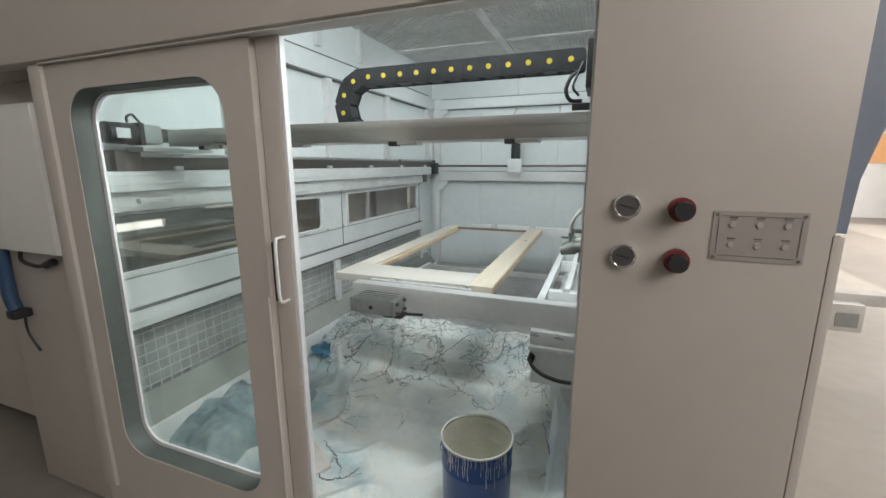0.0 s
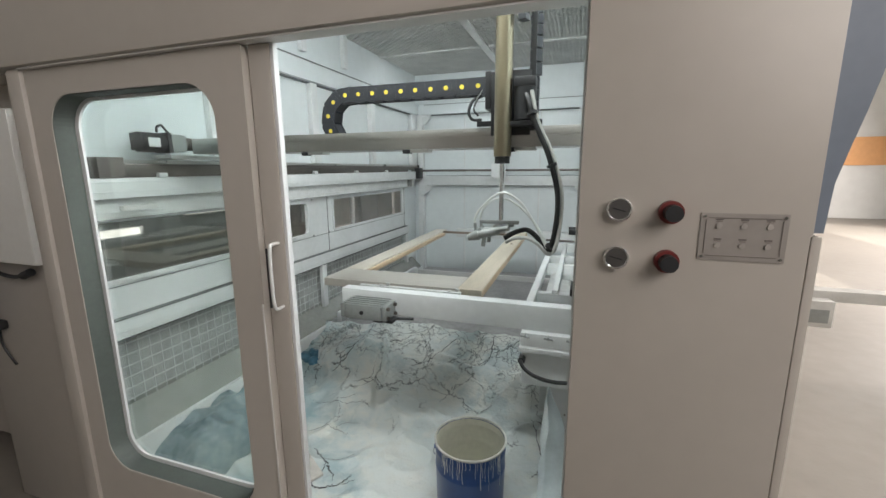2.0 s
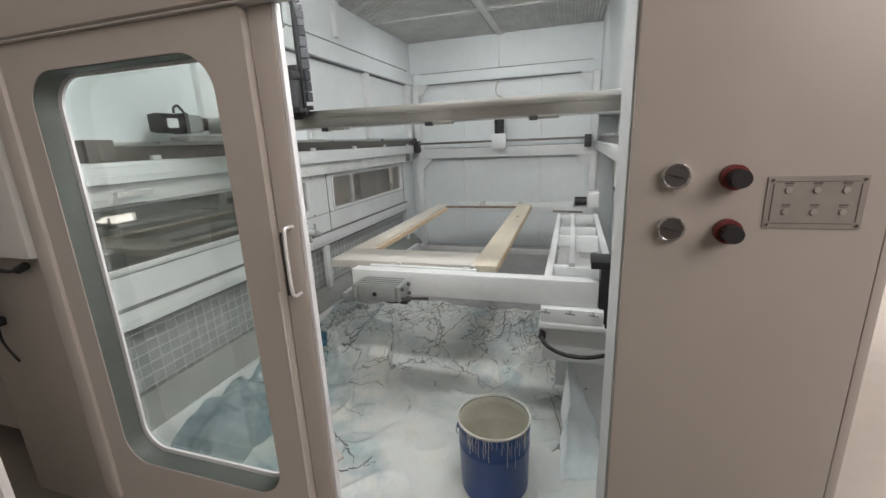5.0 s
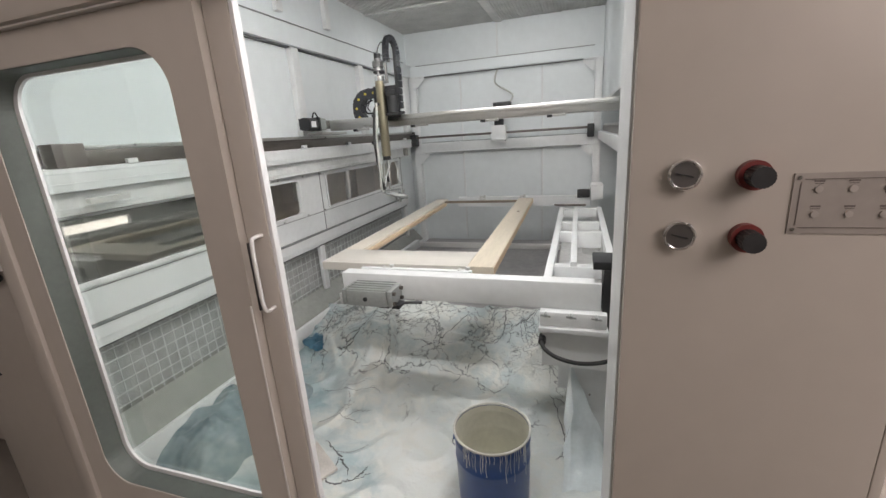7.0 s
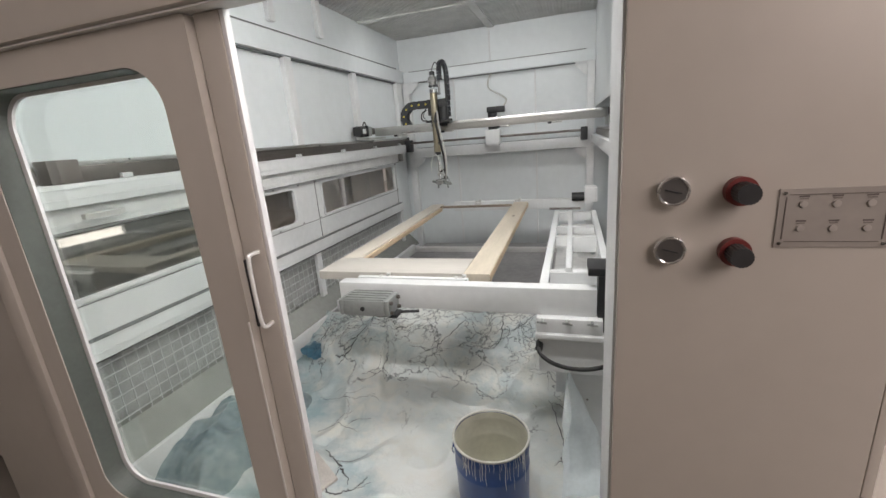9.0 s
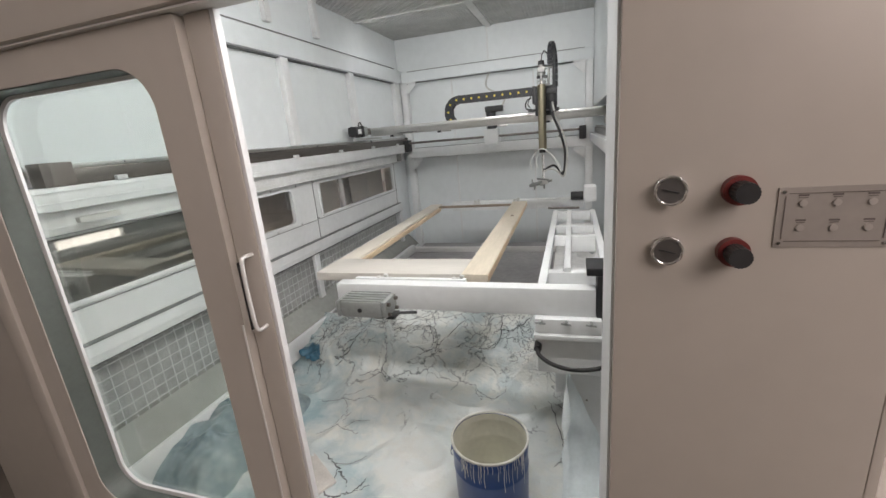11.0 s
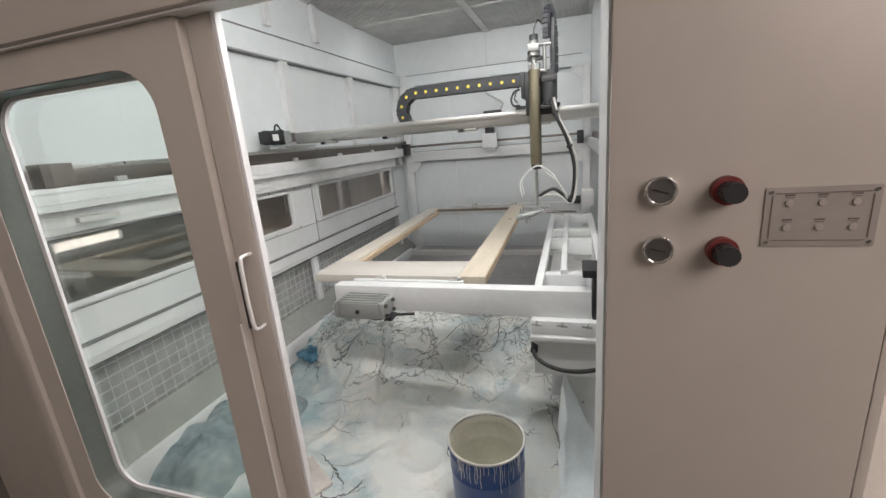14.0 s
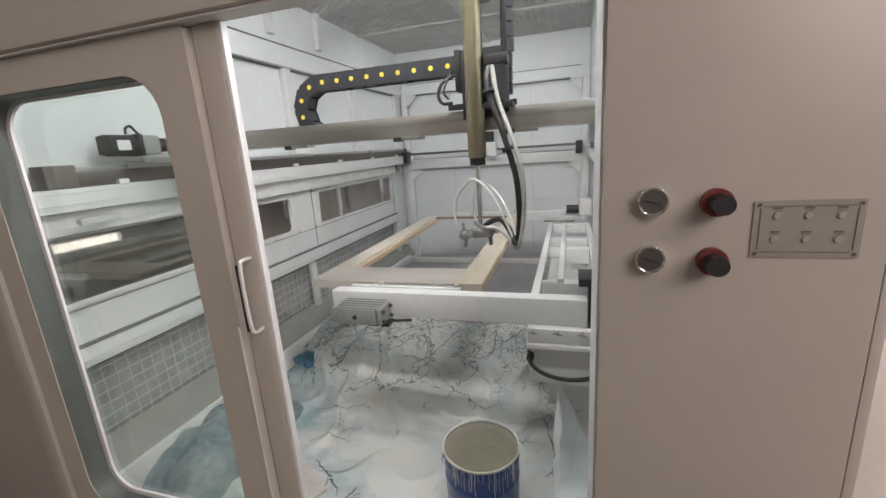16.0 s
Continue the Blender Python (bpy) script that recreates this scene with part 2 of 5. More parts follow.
    sm2.inputs[7].default_value = (0.27, 0.40, 0.44, 1)
    L.new(sr.outputs[0], sm2.inputs[0]), L.new(cm.outputs[2], sm2.inputs[6])
    cm = sm2
    c = N.new("ShaderNodeMix")
    c.data_type = "RGBA"
    c.inputs[7].default_value = (0.085, 0.095, 0.10, 1)
    L.new(vein.outputs[0], c.inputs[0]), L.new(cm.outputs[2], c.inputs[6])
    L.new(c.outputs[2], b.inputs["Base Color"])
    b.inputs["Roughness"].default_value = 0.34
    wr = tex("ShaderNodeTexVoronoi", 6.5, 2)
    L.new(mix.outputs[1], wr.inputs[0])
    bp = N.new("ShaderNodeBump")
    bp.inputs["Strength"].default_value, bp.inputs["Distance"].default_value = 0.34, 0.035
    L.new(wr.outputs["Distance"], bp.inputs["Height"]), L.new(bp.outputs[0], b.inputs["Normal"])
    return m


FILM = film_mat()
# one dark colour for both the shadow and the dirt in the folds
CREASE = mat("shaded_dirty_crease", (0.10, 0.105, 0.11), 0.6, var=0.5, scale=22)
FLAP = mat("beige_dirty_film", (0.56, 0.53, 0.49), 0.45, var=0.25, scale=14, bump=0.2, bscale=80)
SILLGREY = mat("grey_oversprayed_sill", (0.31, 0.32, 0.30), 0.6, var=0.2, scale=4, bump=0.2, bscale=120)

# ---- mesh helpers ----


def box(bm, x0, x1, y0, y1, z0, z1, bevel=0.0):
    r = bmesh.ops.create_cube(bm, size=1.0, matrix=Matrix.Translation(((x0 + x1) / 2, (y0 + y1) / 2, (z0 + z1) / 2)) @ Matrix.Diagonal((abs(x1 - x0), abs(y1 - y0), abs(z1 - z0), 1)))
    if bevel:
        es = list({e for v in r["verts"] for e in v.link_edges})
        bmesh.ops.bevel(bm, geom=es, offset=bevel, segments=2, affect="EDGES", profile=0.6)
    return bm


def B(x0, x1, y0, y1, z0, z1, bevel=0.0):
    return box(bmesh.new(), x0, x1, y0, y1, z0, z1, bevel)


def rod(bm, p, q, r, seg=16, r2=None):
    p, q = Vector(p), Vector(q)
    d = q - p
    m = Matrix.Translation((p + q) / 2) @ d.to_track_quat("Z", "Y").to_matrix().to_4x4()
    bmesh.ops.create_cone(bm, cap_ends=True, segments=seg, radius1=r, radius2=r if r2 is None else r2, depth=d.length, matrix=m)
    return bm


def R(p, q, r, seg=16, r2=None):
    return rod(bmesh.new(), p, q, r, seg, r2)


def spline(pts, n=8):
    """A smooth line through a few points."""
    P = [Vector(p) for p in pts]
    P = [P[0] * 2 - P[1]] + P + [P[-1] * 2 - P[-2]]
    out = []
    for i in range(1, len(P) - 2):
        for k in range(n):
            t = k / n
            a, b, c, d = P[i - 1:i + 3]
            out.append(0.5 * ((2 * b) + (c - a) * t + (2 * a - 5 * b + 4 * c - d) * t * t + (3 * b - a - 3 * c + d) * t ** 3))
    out.append(P[-2])
    return out


def hose(bm, pts, r, seg=8, n=8):
    line = spline(pts, n)
    rings = []
    up = Vector((0.13, 0.31, 0.94))
    for i, p in enumerate(line):
        t = (line[min(i + 1, len(line) - 1)] - line[max(i - 1, 0)]).normalized()
        a = t.cross(up).normalized()
        b = t.cross(a).normalized()
        rings.append([bm.verts.new(p + (a * math.cos(2 * math.pi * k / seg) + b * math.sin(2 * math.pi * k / seg)) * r) for k in range(seg)])
    for u, v in zip(rings, rings[1:]):
        for k in range(seg):
            bm.faces.new((u[k], u[(k + 1) % seg], v[(k + 1) % seg], v[k]))
    bm.faces.new(rings[0][::-1]), bm.faces.new(rings[-1])
    return bm


def round_rect(u0, u1, v0, v1, r, n=8):
    pts = []
    for cu, cv, a0 in ((u1 - r, v1 - r, 0), (u0 + r, v1 - r, 90), (u0 + r, v0 + r, 180), (u1 - r, v0 + r, 270)):
        for k in range(n + 1):
            a = radians(a0 + 90 * k / n)
            pts.append((cu + r * math.cos(a), cv + r * math.sin(a)))
    return pts


def plate(loops, to3, depth):
    """A plate with holes: the first loop is its outline, the others the holes."""
    bm = bmesh.new()
    edges = []
    for lp in loops:
        vs = [bm.verts.new(to3(u, v)) for u, v in lp]
        edges += [bm.edges.new((vs[i], vs[(i + 1) % len(vs)])) for i in range(len(vs))]
    bmesh.ops.triangle_fill(bm, use_beauty=True, edges=edges)
    g = bmesh.ops.extrude_face_region(bm, geom=list(bm.faces))
    bmesh.ops.translate(bm, verts=[v for v in g["geom"] if isinstance(v, bmesh.types.BMVert)], vec=depth)
    bmesh.ops.recalc_face_normals(bm, faces=list(bm.faces))
    return bm


def rect(u0, u1, v0, v1):
    return [(u0, v0), (u1, v0), (u1, v1), (u0, v1)]


def xz(y):
    return lambda u, v: (u, y, v)


def yz(x):
    return lambda u, v: (x, u, v)


def link_mesh(name, bm, material, smooth=False):
    me = bpy.data.meshes.new(name)
    bm.to_mesh(me)
    bm.free()
    me.materials.append(material)
    if smooth:
        for p in me.polygons:
            p.use_smooth = True
        me.set_sharp_from_angle(angle=radians(38))
    return new(name, me)


def part(name, bm, material, parent, label="", smooth=True):
    ob = link_mesh(name, bm, material, smooth)
    ob.parent = parent
    if label:
        tagged(ob, label)
    return ob


def thing(name, label, category, at=(0, 0, 0), group="", rz=0.0):
    ob = new(name)
    ob.matrix_basis = pose(*at, 0, 0, rz)
    ob.empty_display_size = 0.1
    return tagged(ob, label, category, group)


def setting(name, bm, material, label, category, smooth=True):
    return tagged(link_mesh(name, bm, material, smooth), label, category, kind="structure")

# ---- the front of the machine ----
XL, XR, YB, ZC = -1.22, 0.70, 3.62, 2.53     # inside faces of the booth
DOORTOP = 1.838

setting("ground", B(-14, 14, -12, 18, -0.12, 0.0), CONCRETE, "pale dusty concrete floor of the factory hall", "floor", False)


def hall():
    w = B(-9, 9.5, 14.6, 14.9, 0.0, 7.0)
    setting("wall_far", w, HALLWALL, "light sheet-metal wall of the hall", "wall", False)
    setting("trim_band", B(-9, 9.5, 14.55, 14.599, 1.55, 2.35), ORANGE, "orange band along the hall wall", "trim", False)
    setting("wall_left", B(-9.3, -9, -6.3, 14.6, 0.0, 7.0), HALLWALL, "light sheet-metal wall of the hall", "wall", False)
    # unseen walls; their openings are placed around the added daylight lamps
    setting("wall_behind", plate([rect(-9, 9.5, 0, 7), rect(1.2, 4.8, 2.9, 4.9)], xz(-6.6), (0, 0.3, 0)), HALLWALL, "hall wall with a high window band", "wall", False)
    setting("wall_right", plate([rect(1.5, 14.6, 0, 7), rect(2.8, 11.2, 1.9, 4.9)], yz(9.5), (0.3, 0, 0)), HALLWALL, "hall wall with a long window band", "wall", False)
    setting("wall_side", plate([rect(-6.3, 1.2, 0, 7), rect(-3.8, -0.2, 2.3, 4.8)], yz(3.4), (0.3, 0, 0)), HALLWALL, "unseen light wall with an opening, added around the side lamp", "wall", False)
    setting("wall_return", B(3.4, 9.5, 1.2, 1.5, 0.0, 7.0), HALLWALL, "light wall return of the hall", "wall", False)
    setting("hall_roof", plate([rect(-9.3, 9.8, -6.6, 14.9), rect(7.1, 9.3, -5, 10)], lambda u, v: (u, v, 7.0), (0, 0, 0.2)), HALLWALL, "sheet roof of the hall with a skylight strip", "roof", False)


hall()


def front():
    # header over the doors
    setting("front_header", B(-1.85, 0.956, 0.0, 0.062, DOORTOP, 2.85, 0.012), COAT, "grey-beige coated steel header over the doors", "wall")
    setting("header_soffit", B(-1.068, 0.575, 0.012, 0.060, DOORTOP - 0.005, DOORTOP - 0.001), COAT_EDGE, "pale folded underside of the header", "trim", False)
    setting("header_inner", B(-1.30, 0.90, 0.063, 0.139, 2.56, 2.85), WHITE, "white inner sheet above the door header", "wall", False)
    setting("header_side", B(-1.85, -1.226, 0.063, 0.160, DOORTOP, 2.85), COAT, "coated sheet behind the header", "wall", False)
    setting("front_base", B(-1.137, 0.575, 0.03, 0.13, 0.0, 0.30, 0.008), COAT, "grey-beige coated steel base under the doors", "wall")
    setting("door_frame_post", B(-1.137, -1.069, 0.015, 0.15, 0.30, DOORTOP, 0.012), COAT, "grey-beige folded door frame post", "frame")
    setting("side_panel", B(-1.905, -1.138, 0.161, 0.182, 0.0, DOORTOP, 0.006), COAT, "recessed grey-beige panel beside the door", "wall")
    setting("side_housing", B(-4.2, -1.90, 0.30, 2.6, 0.15, 1.9, 0.01), COAT, "grey-beige neighbouring housing raised above the floor", "wall")
    # door with a large rounded window
    d = thing("cabinet_door", "grey-beige coated steel door with a large rounded window, shut", "door", (-1.066, 0.027, 0.305))
    o = (-1.066, 0.027, 0.305)
    W, H = 0.836, DOORTOP - 0.006 - 0.305
    wx0, wx1, wz0, wz1 = -0.978 + 1.066, -0.332 + 1.066, 0.482 - o[2], 1.754 - o[2]
    part("leaf", plate([round_rect(0, W, 0, H, 0.006, 2), round_rect(wx0, wx1, wz0, wz1, 0.10, 12)], xz(0.0), (0, 0.062, 0)), COAT, d, smooth=False)
    part("window_liner", plate([round_rect(wx0 - 0.001, wx1 + 0.001, wz0 - 0.001, wz1 + 0.001, 0.10, 12), round_rect(wx0 + 0.002, wx1 - 0.002, wz0 + 0.002, wz1 - 0.002, 0.098, 12)], xz(0.003), (0, 0.058, 0)), LINER, d, "dark green-grey strip lining the window opening", smooth=False)
    part("window_gasket", plate([round_rect(wx0 - 0.004, wx1 + 0.004, wz0 - 0.004, wz1 + 0.004, 0.103, 12), round_rect(wx0 + 0.015, wx1 - 0.010, wz0 + 0.014, wz1 - 0.010, 0.088, 12)], xz(0.064), (0, 0.008, 0)), WHITE2, d, "white sealing strip", smooth=False)
    g = part("pane", plate([round_rect(wx0 - 0.003, wx1 + 0.003, wz0 - 0.003, wz1 + 0.003, 0.10, 12)], xz(0.074), (0, 0.006, 0)), GLASS, d, "green-tinted glass pane", smooth=False)
    g.visible_shadow = False
    # floor light reflected in the lower door edge, painted as a pale strip
    part("closing_edge", B(W - 0.0055, W - 0.0005, -0.0035, -0.0005, 0.01, 0.86, 0.001), COAT_EDGE, d, "pale strip for light caught on the closing edge")
    # sliding leaf with the pull handle
    s = thing("sliding_door", "grey-beige sliding door edge with a chrome pull handle, pushed open", "door", (-0.229, 0.045, 0.305))
    part("stile", B(0.004, 0.068, 0.0, 0.018, 0.0, DOORTOP - 0.311, 0.004), COAT, s)
    part("edge_strip", B(0.0685, 0.0785, 0.002, 0.020, 0.0, DOORTOP - 0.311, 0.0015), WHITE2, s, "white edge profile")
    hb = bmesh.new()
    hose(hb, [(0.048, 0.0, 1.030), (0.048, -0.024, 1.030), (0.048, -0.034, 1.018), (0.048, -0.036, 0.94), (0.048, -0.034, 0.872), (0.048, -0.024, 0.854), (0.048, 0.0, 0.854)], 0.0050, 12)
    h = part("handle", hb, BRIGHTSTEEL, s, "slim chrome pull handle")
    # black strip added for the dark reflection on the bar's left side
    part("grip_dark_side", B(0.0375, 0.0432, -0.039, -0.031, 0.860, 1.022, 0.002), BLACK, h, "black strip for the handle's dark reflection")


front()


def control_cabinet():
    x0, x1 = 0.578, 0.972
    c = thing("control_cabinet", "grey-beige coated steel control cabinet with gauges and knobs", "cabinet", (x0, 0.0, 0.0))
    w = x1 - x0
    face = [(0.0, 0.02), (w - 0.019, 0.02), (w - 0.019, 1.412), (w - 0.016, 1.412), (w - 0.016, DOORTOP - 0.002), (0.0, DOORTOP - 0.002)]
    body = plate([face], xz(0.0), (0, 0.20, 0))
    bmesh.ops.bevel(body, geom=[e for e in body.edges if e.is_manifold and e.calc_face_angle(0) > 1.0], offset=0.003, segments=2, affect="EDGES", profile=0.5)
    part("body", body, COAT, c)
    part("corner_profile", B(w - 0.0180, w - 0.003, 0.001, 0.20, 0.02, 1.4105, 0.002), COAT, c, "folded corner strip")
    part("inner_jamb", B(-0.004, -0.0005, 0.012, 0.195, 0.02, DOORTOP - 0.004), WHITE2, c, "white inner jamb")
    # gauges
    for z in (1.450, 1.358):
        gx = 0.650 - x0
        g = part("pressure_gauge", R((gx, 0.0, z), (gx, -0.010, z), 0.0225, 32), CHROME, c, "round chrome pressure gauge")
        ring = bmesh.new()
        hose(ring, [(gx + 0.0205 * math.cos(a * math.pi / 8), -0.011, z + 0.0205 * math.sin(a * math.pi / 8)) for a in range(17)], 0.0026, 8, 2)
        part("bezel", ring, CHROME, g)
        part("dial", R((gx, -0.0102, z), (gx, -0.0112, z), 0.0185, 28), DIAL, g, "grey dial face")
        part("needle", R((gx - 0.012, -0.0122, z + 0.003), (gx + 0.011, -0.0122, z - 0.003), 0.0011, 6), BLACK, g)
    for z in (1.447, 1.356):
        kx = 0.737 - x0
        k = part("regulator_knob", R((kx, 0.0, z), (kx, -0.014, z), 0.0210, 32), KNOBRED, c, "dark red and black pressure knob")
        kn = plate([[(kx + (0.0152 if a % 2 else 0.0141) * math.cos(a * math.pi / 20), z + (0.0152 if a % 2 else 0.0141) * math.sin(a * math.pi / 20)) for a in range(40)]], xz(-0.0142), (0, -0.027, 0))
        part("cap", kn, BLACK, k, "ribbed black cap")
    # engraved button plate
    px0, px1, pz0, pz1 = 0.787 - x0, 0.919 - x0, 1.362, 1.447
    p = part("button_plate", plate([rect(px0, px1, pz0, pz1)], xz(0.0), (0, -0.002, 0)), PLATE, c, "engraved aluminium button plate", smooth=False)
    ln = bmesh.new()
    m = 0.008
    for u0, u1, v0, v1 in ((px0 + m + 0.004, px1 - m - 0.004, pz0 + m, pz0 + m + 0.0010), (px0 + m + 0.004, px1 - m - 0.004, pz1 - m - 0.0010, pz1 - m), (px0 + m, px0 + m + 0.0010, pz0 + m + 0.004, pz1 - m - 0.004), (px1 - m - 0.0010, px1 - m, pz0 + m + 0.004, pz1 - m - 0.004)):
        box(ln, u0, u1, -0.0028, -0.0019, v0, v1)
    part("border_line", ln, INK, p, smooth=False)
    for u in (px0 + 0.006, px1 - 0.006):
        for v in (pz0 + 0.006, pz1 - 0.006):
            part("screw", R((u, -0.002, v), (u, -0.0035, v), 0.0026, 12), CHROME, p)
    for j, v in enumerate((1.425, 1.390)):
        for i in range(3):
            u = px0 + 0.029 + i * 0.038
            part("push_button", R((u, -0.002, v), (u, -0.0042, v), 0.0047, 18), BUTTON, p, "small round steel push button")
            part("button_caption", box(bmesh.new(), u - 0.006, u + 0.006, -0.0024, -0.0019, v + 0.0095, v + 0.0120), INK, p, "illegible engraved caption", smooth=False)
            part("button_subcaption", box(bmesh.new(), u - 0.005, u + 0.005, -0.0026, -0.0019, v + 0.0070, v + 0.0080), INK, p, smooth=False)
    # curved blue cover behind the outer edge
    prof = [(w - 0.015, 1.416), (w - 0.001, 1.416), (w + 0.001, 1.46), (w + 0.003, 1.50), (w + 0.014, 1.55), (w + 0.028, 1.61), (w + 0.042, 1.68), (w + 0.050, 1.76), (w + 0.055, 2.6), (w - 0.015, 2.6)]
    part("side_cover", plate([prof], xz(0.006), (0, 0.18, 0)), BLUECOVER, c, "curved blue-grey side cover", smooth=False)


control_cabinet()

# ---- the booth shell ----


def booth_shell():
    zb = 0.20
    setting("booth_floor", B(XL - 0.1, XR + 0.1, 0.135, YB + 0.1, 0.05, zb), GREYSHEET, "grey steel booth floor under plastic film", "floor", False)
    # rear wall
    setting("wall_rear", B(XL - 0.10, XR + 0.299, YB, YB + 0.06, zb, ZC + 0.1), WHITE, "white coated steel sheet wall of the booth", "wall", False)
    for x in (-0.648, 0.160):
        setting("rear_seam", B(x - 0.008, x + 0.008, YB - 0.010, YB - 0.0005, zb, 1.345, 0.003), WHITE2, "folded joint in the rear wall", "trim")
        setting("rear_seam", B(x - 0.008, x + 0.008, YB - 0.010, YB - 0.0005, 1.46, 2.10, 0.003), WHITE2, "folded joint in the rear wall", "trim")
    setting("rear_seam", B(-0.273, -0.257, YB - 0.010, YB - 0.0005, 2.215, ZC, 0.003), WHITE2, "folded joint in the rear wall", "trim")
    setting("rear_ledge", B(XL + 0.06, XR, YB - 0.075, YB - 0.0005, 2.108, 2.206, 0.006), WHITE, "white steel ledge across the rear wall", "beam")
    setting("rear_beam", B(XL + 0.08, XR, YB - 0.09, YB - 0.0005, 1.352, 1.450, 0.006), WHITE2, "white steel beam across the rear wall", "beam")
    setting("rear_post", B(XL + 0.05, XL + 0.115, YB - 0.085, YB - 0.011, zb, 2.107, 0.006), WHITE2, "white corner post", "post")
    setting("rear_post", B(XR - 0.07, XR - 0.005, YB - 0.085, YB - 0.011, zb, 2.107, 0.006), WHITE2, "white corner post", "post")
    # left wall: upper sheet, ledge, ribs
    setting("wall_left_upper", B(XL - 0.06, XL, 0.135, YB - 0.001, 1.56, ZC + 0.1), WHITE, "white coated steel sheet wall of the booth", "wall", False)
    setting("left_ledge", B(XL, XL + 0.055, 0.135, YB - 0.001, 2.107, 2.224, 0.006), WHITE, "white folded ledge along the wall", "beam")
    for y in (0.58, 1.10, 1.617, 2.135):
        setting("upper_rib", B(XL, XL + 0.035, y - 0.026, y + 0.026, 2.290, ZC - 0.001, 0.004), WHITE2, "white vertical rib above the ledge", "rib")
    for y in (0.85, 1.69, 2.535):
        setting("wall_rib", B(XL, XL + 0.04, y - 0.036, y + 0.036, 1.575, 2.106, 0.006), WHITE2, "white vertical rib of the wall", "rib")
    setting("wall_post", B(XL, XL + 0.045, 3.40, YB - 0.087, 1.575, 2.106, 0.005), WHITE2, "wide white post at the end of the wall", "post")
    # right upper box with its soffit, and lower wall with a window
    setting("wall_right_upper", B(XR, XR + 0.06, 0.20, YB - 0.001, 1.72, ZC + 0.1), WHITE, "white coated steel sheet wall of the booth", "wall", False)
    setting("right_soffit", B(XR - 0.002, XR + 0.30, 0.20, YB - 0.001, 1.70, 1.719), WHITE2, "underside of the right-hand duct", "soffit", False)
    setting("wall_right_lower", plate([rect(0.205, YB - 0.001, zb, 1.70), rect(2.35, 3.35, 1.06, 1.335), rect(1.40, 1.93, 0.935, 1.018)], yz(XR + 0.16), (0.05, 0, 0)), WHITE, "white sheet wall with window openings", "wall", False)
    for a, b in ((2.35, 3.35),):
        wf = plate([round_rect(a - 0.03, b + 0.03, 1.03, 1.365, 0.02, 4), round_rect(a + 0.01, b - 0.01, 1.07, 1.325, 0.02, 4)], yz(XR + 0.158), (-0.014, 0, 0))
        setting("window_frame", wf, CASTGREY, "grey window frame on the sheet wall", "frame", False)
        setting("backdrop", B(XR + 0.225, XR + 0.230, a - 0.05, b + 0.05, 1.02, 1.38), DAYLIGHT, "bright daylight beyond the side window", "backdrop", False)
    setting("backdrop", B(XR + 0.225, XR + 0.230, 1.35, 1.98, 0.90, 1.015), DAYSLOT, "bright daylight beyond the low slot window", "backdrop", False)
    setting("right_ledge", B(XR - 0.03, XR + 0.158, 0.25, YB - 0.092, 1.40, 1.47, 0.006), WHITE2, "white rail ledge on the right-hand side", "beam")
    # ceiling of expanded metal in front of felt
    bm = bmesh.new()
    step, wd = 0.046, 0.0068
    x0, x1, y0, y1 = XL, XR, 0.14, YB
    for sgn in (1, -1):
        c = -6.0
        while c < 8.0:
            pts = []
            for x in (x0, x1):
                y = c + sgn * 0.85 * x
                pts.append((x, y))
            (xa, ya), (xb, yb) = pts
            t0, t1 = 0.0, 1.0
            dy = yb - ya
            for lim, up in ((y0, False), (y1, True)):
                t = (lim - ya) / dy
                if (dy > 0) == up:
                    t1 = min(t1, t)
                else:
                    t0 = max(t0, t)
            if t1 - t0 > 0.01:
                pa = Vector((xa + (xb - xa) * t0, ya + dy * t0, 0))
                pb = Vector((xa + (xb - xa) * t1, ya + dy * t1, 0))
                n = (pb - pa).normalized().cross(Vector((0, 0, 1))) * wd
                z0, z1 = ZC, ZC + 0.008
                vs = [bm.verts.new((p + s * n) + Vector((0, 0, z))) for z in (z0, z1) for p, s in ((pa, 1), (pb, 1), (pb, -1), (pa, -1))]
                for f in ((0, 1, 2, 3), (0, 4, 5, 1), (2, 6, 7, 3)):
                    bm.faces.new([vs[k] for k in f])
            c += step
    box(bm, -0.275, -0.215, y0, y1, ZC - 0.012, ZC + 0.001)
    for y in (0.55, 1.67, 2.79):
        box(bm, x0, -0.276, y - 0.022, y + 0.022, ZC - 0.010, ZC + 0.001)
        box(bm, -0.214, x1, y - 0.022, y + 0.022, ZC - 0.010, ZC + 0.001)
    bmesh.ops.recalc_face_normals(bm, faces=list(bm.faces))
    setting("ceiling", bm, MESHGREY, "ceiling of white expanded metal panels", "ceiling", False)
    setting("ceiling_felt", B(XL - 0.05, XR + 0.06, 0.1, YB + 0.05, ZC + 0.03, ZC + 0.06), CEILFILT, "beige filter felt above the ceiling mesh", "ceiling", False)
    setting("booth_roof", B(XL - 0.12, XR + 0.32, 0.0, YB + 0.12, ZC + 0.32, ZC + 0.36), COAT, "coated steel roof of the booth", "roof", False)
    setting("wall_left_outer", B(XL - 0.40, XL - 0.36, 0.184, YB + 0.06, 0.0, ZC + 0.32), COAT, "outer side sheet of the machine", "wall", False)
    setting("wall_right_outer", B(XR + 0.30, XR + 0.34, 0.205, YB + 0.06, 0.0, ZC + 0.32), COAT, "outer side sheet of the machine", "wall", False)


booth_shell()


